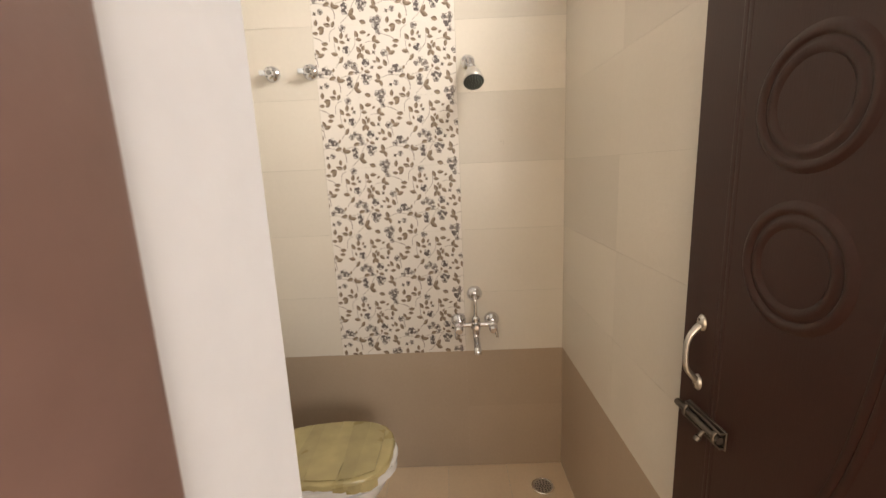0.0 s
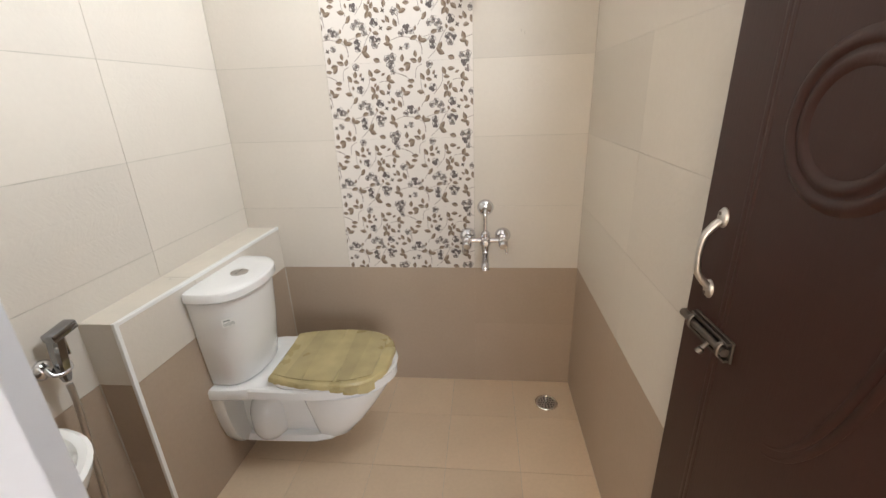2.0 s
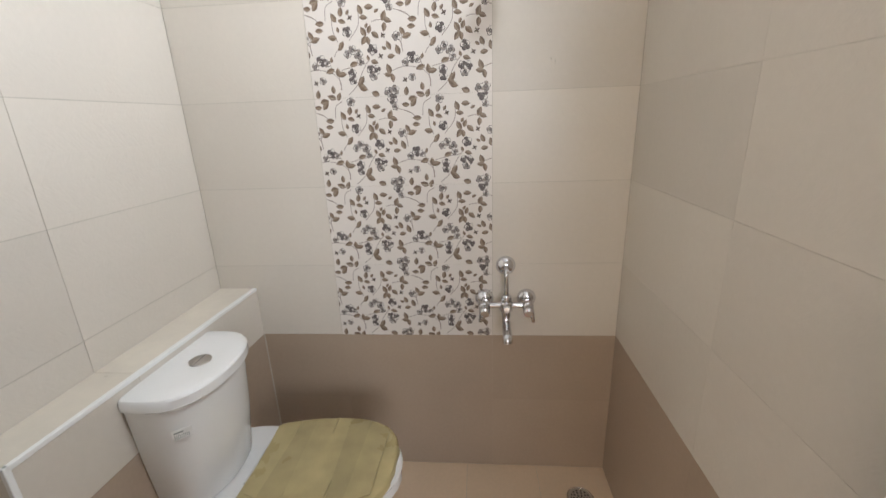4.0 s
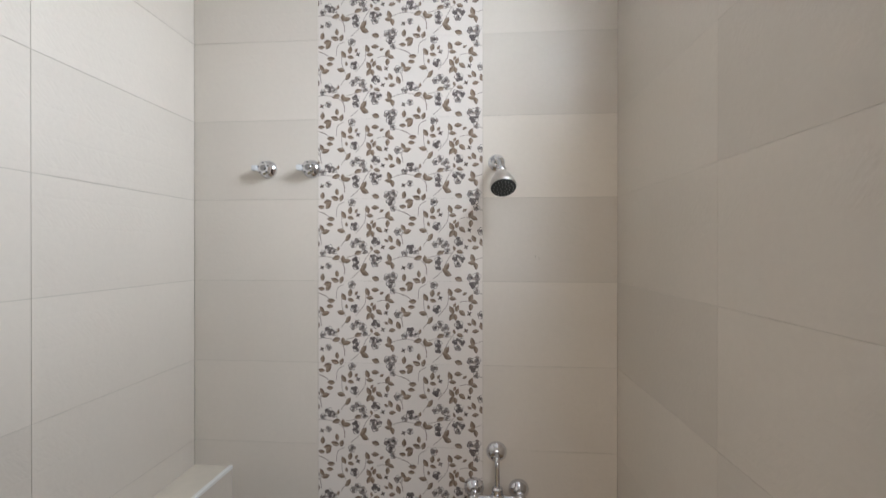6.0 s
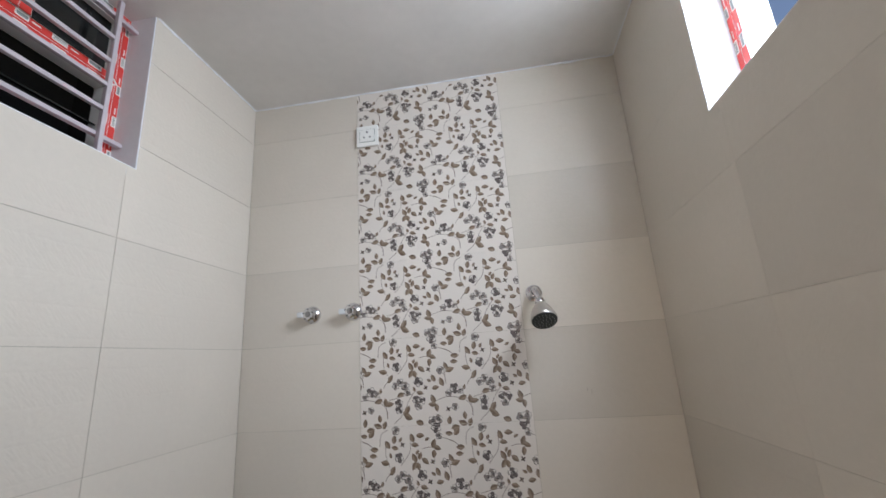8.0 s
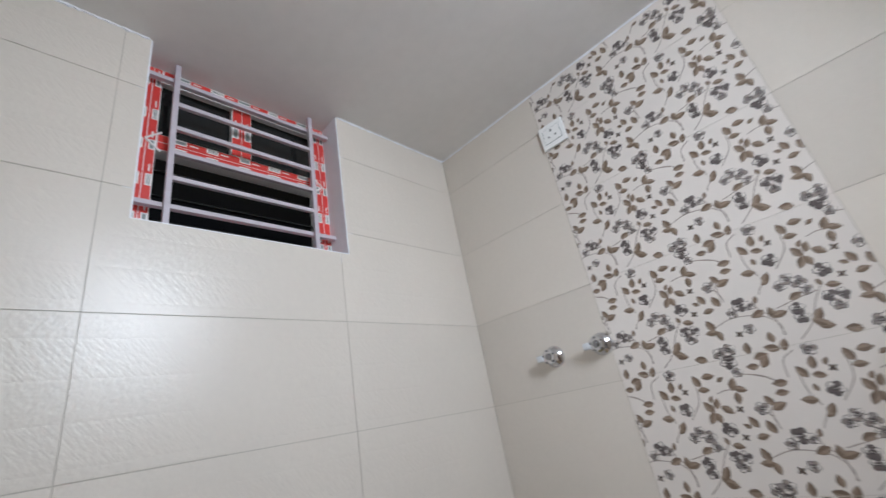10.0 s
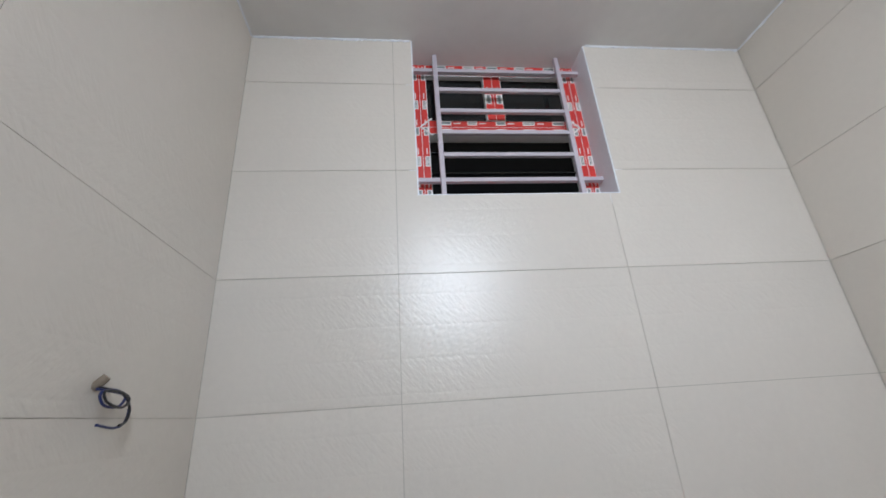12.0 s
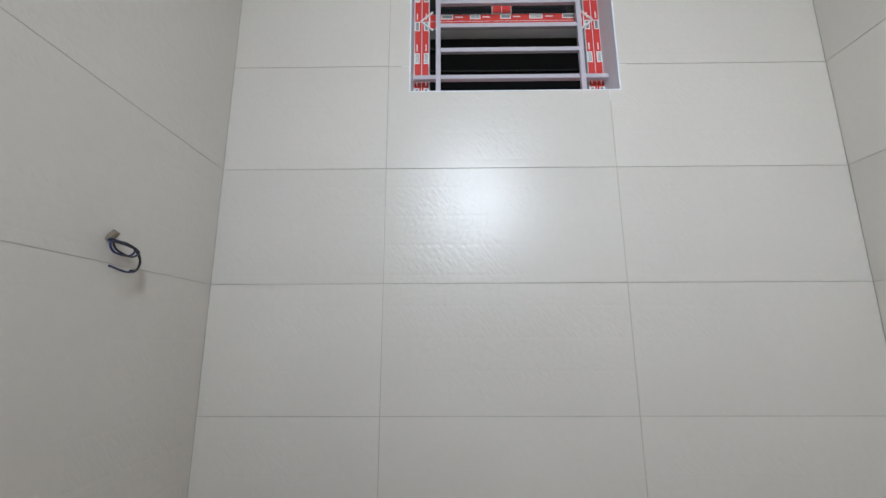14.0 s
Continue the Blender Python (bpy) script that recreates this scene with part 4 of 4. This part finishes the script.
LEAVES_LOW = ((0.673, 0.57, -80), (0.286, 0.615, 170), (0.379, 0.536, 60), (0.048, 0.649, 120), (0.096, 0.6, 20), (0.149, 0.688, 0), (0.893, 0.514, 115),
              (0.99, 0.468, 110), (0.914, 0.405, 10), (0.315, 0.265, 100), (0.36, 0.242, 10), (0.729, 0.355, -15), (0.88, 0.283, 110), (0.867, 0.224, 175),
              (0.916, 0.186, -80), (0.571, 0.174, 60), (0.58, 0.102, -20), (0.498, 0.344, 20), (0.224, 0.283, 200), (0.709, 0.038, 175))
BUDS = ((0.475, 0.853, 60), (0.354, 0.69, 100), (0.842, 0.491, 150), (0.661, 0.4, 110), (0.252, 0.396, 80), (0.361, 0.502, 10), (0.786, 0.853, 30),
        (0.667, 0.717, 60))
BLOOMS = ((0.861, 1.045, 0.0137, 0), (0.93, 1.061, 0.0137, 0), (0.897, 0.971, 0.0157, 1), (0.924, 0.882, 0.0102, 0), (0.421, 0.955, 0.013, 0),
          (0.453, 0.665, 0.0143, 1), (0.137, 0.389, 0.0157, 1), (0.2, 0.362, 0.0102, 0), (0.065, 0.337, 0.0109, 0), (0.438, 0.446, 0.0116, 0),
          (0.493, 0.484, 0.0123, 0), (0.553, 0.439, 0.0137, 0), (0.577, 0.367, 0.0109, 0), (0.715, 0.48, 0.015, 1), (0.471, 0.251, 0.013, 1),
          (0.472, 0.179, 0.0123, 1), (0.68, 0.283, 0.0123, 1), (0.742, 0.274, 0.013, 1), (0.705, 0.215, 0.013, 0), (0.131, 0.186, 0.0109, 0),
          (0.983, 0.6, 0.013, 0))
CROSSES = ((0.496, 0.801), (0.839, 0.615), (0.8, 0.412), (0.051, 0.163))
STEMS = (((0.025, 0.842), (0.103, 0.808), (0.161, 0.758)), ((0.326, 0.966), (0.244, 0.91), (0.227, 0.785)), ((0.295, 0.785), (0.301, 0.672), (0.341, 0.57)),
         ((0.593, 0.853), (0.576, 0.717), (0.468, 0.581)), ((0.726, 0.751), (0.795, 0.767), (0.851, 0.762)), ((0.912, 0.876), (1.07, 0.83), (1.148, 0.774)),
         ((0.378, 0.525), (0.313, 0.468), (0.288, 0.423)), ((0.047, 0.627), (0.031, 0.536), (0.044, 0.446)),
         ((0.665, 0.378), (0.592, 0.276), (0.516, 0.129), (0.407, 0.027)), ((0.314, 0.253), (0.322, 0.174), (0.334, 0.084)),
         ((0.993, 0.581), (1.033, 0.525), (1.04, 0.446)), ((0.891, 0.253), (1.053, 0.299), (1.237, 0.265), (1.327, 0.174), (1.325, 0.084)),
         ((0.227, 0.355), (0.252, 0.299), (0.303, 0.253)), ((0.629, 0.344), (0.548, 0.333), (0.351, 0.287)))


def floral_print():
    art = Print()
    for cx in (-CELL_W, 0.0, CELL_W, 2 * CELL_W):
        for cz in (-S, 0.0, S):
            def at(u, v):
                return cx + u * CELL_W, cz + v * S

            def leaf_at(u, v, ang, ln, slot):
                x, z = at(u, v)
                a = radians(ang)
                art.leaf(x - 0.5 * ln * math.cos(a), z - 0.5 * ln * math.sin(a), ang, ln, slot)
            for pts in STEMS:
                art.stem([at(u, v) for u, v in pts], 0.0023)
            for i, (u, v, ang) in enumerate(LEAVES_HIGH + LEAVES_LOW):
                leaf_at(u, v, ang, 0.0305 + 0.003 * math.sin(i * 2.3), int(i % 4 == 1))
            for u, v, ang in BUDS:
                leaf_at(u, v, ang, 0.019, 0)
            for u, v, r, dark in BLOOMS:
                art.bloom(*at(u, v), r * 1.12, dark)
            for u, v in CROSSES:
                x, z = at(u, v)
                for k in range(4):
                    art.leaf(x, z, 30 + 90 * k, 0.010, 2)
    return art


art = floral_print()
me = bpy.data.meshes.new("floral_print")
me.from_pydata(art.verts, [], art.faces)
for mat in (leaf_brown, leaf_pale, bloom_dark, bloom_mid, stem_grey, floral_base, petal_grey):
    me.materials.append(mat)
me.polygons.foreach_set("material_index", art.slots)
for z0, z1 in zip(ROWS[2:], ROWS[3:]):
    t = tile("floral_tile", wall_n, "y", 0.0, -1, (S0, z0 - 0.0003), (S1, z1 + 0.0003), floral_base)
    if z1 - z0 > 0.25:
        p = new("floral_print", me)
        p.parent = t
        p.location = (S0, 0.0, z0)
        p.scale.z = (z1 - z0) / S
top = Print()
top.verts, top.faces, top.slots = list(art.verts), list(art.faces), list(art.slots)
limit = H - ROWS[-2] - 0.004
me2 = bpy.data.meshes.new("floral_print")
keep = [(f, s) for f, s in zip(top.faces, top.slots) if max(top.verts[i][2] for i in f) < limit]
me2.from_pydata(top.verts, [], [f for f, s in keep])
for mat in me.materials:
    me2.materials.append(mat)
me2.polygons.foreach_set("material_index", [s for f, s in keep])
p = new("floral_print", me2)
p.parent = t
p.location = (S0, 0.0, ROWS[-2])

# small chips on one tile
for x, z, ln in ((1.278, 1.642, 0.010), (1.291, 1.636, 0.014)):
    part("scuff", sweep([(x, -0.0002, z), (x + 0.002, -0.0006, z - ln / 2), (x + 0.001, -0.0002, z - ln)], [0.0006, 0.0014, 0.0006], 6), grout, wall_n, "small chip in the glaze")

# rough cement filler where the tiles meet the ceiling
def filler(name, a, b, out):
    rng = random.Random(name)
    a, b, out = Vector(a), Vector(b), Vector(out)
    n = 60
    rings = []
    for i in range(n + 1):
        p = a.lerp(b, i / n)
        h = 0.004 + 0.006 * rng.random() ** 2
        d = 0.0022 + 0.002 * rng.random()
        rings.append([p - out * 0.002, p - out * 0.002 - Vector((0, 0, h)), p + out * d - Vector((0, 0, h * 0.7)), p + out * d])
    tagged(part(name, loft(rings), white_paint), "rough cement filler below the ceiling", "trim", kind="structure")


filler("trim_ceiling_north", (0.004, 0, H), (W - 0.004, 0, H), (0, -1, 0))
filler("trim_ceiling_west_1", (0, -D + 0.004, H), (0, WIN_L[0] - 0.004, H), (1, 0, 0))
filler("trim_ceiling_west_2", (0, WIN_L[1] + 0.004, H), (0, -0.004, H), (1, 0, 0))
filler("trim_ceiling_east", (W, WIN_R[1] + 0.004, H), (W, -0.004, H), (-1, 0, 0))
filler("trim_ceiling_south", (0.004, -D, H), (W - 0.004, -D, H), (0, 1, 0))

# floor tiles
floor_ob = bpy.data.objects["floor"]
xs = [0.0, 0.08, 0.38, 0.68, 0.98, 1.28, W]
ys = [-D - 0.07, -1.465, -1.165, -0.865, -0.565, -0.265, 0.0]
for x0, x1 in zip(xs, xs[1:]):
    for y0, y1 in zip(ys, ys[1:]):
        tile("floor_tile", floor_ob, "z", 0.0, 1, (x0, y0), (x1, y1), floor_tile_mat)
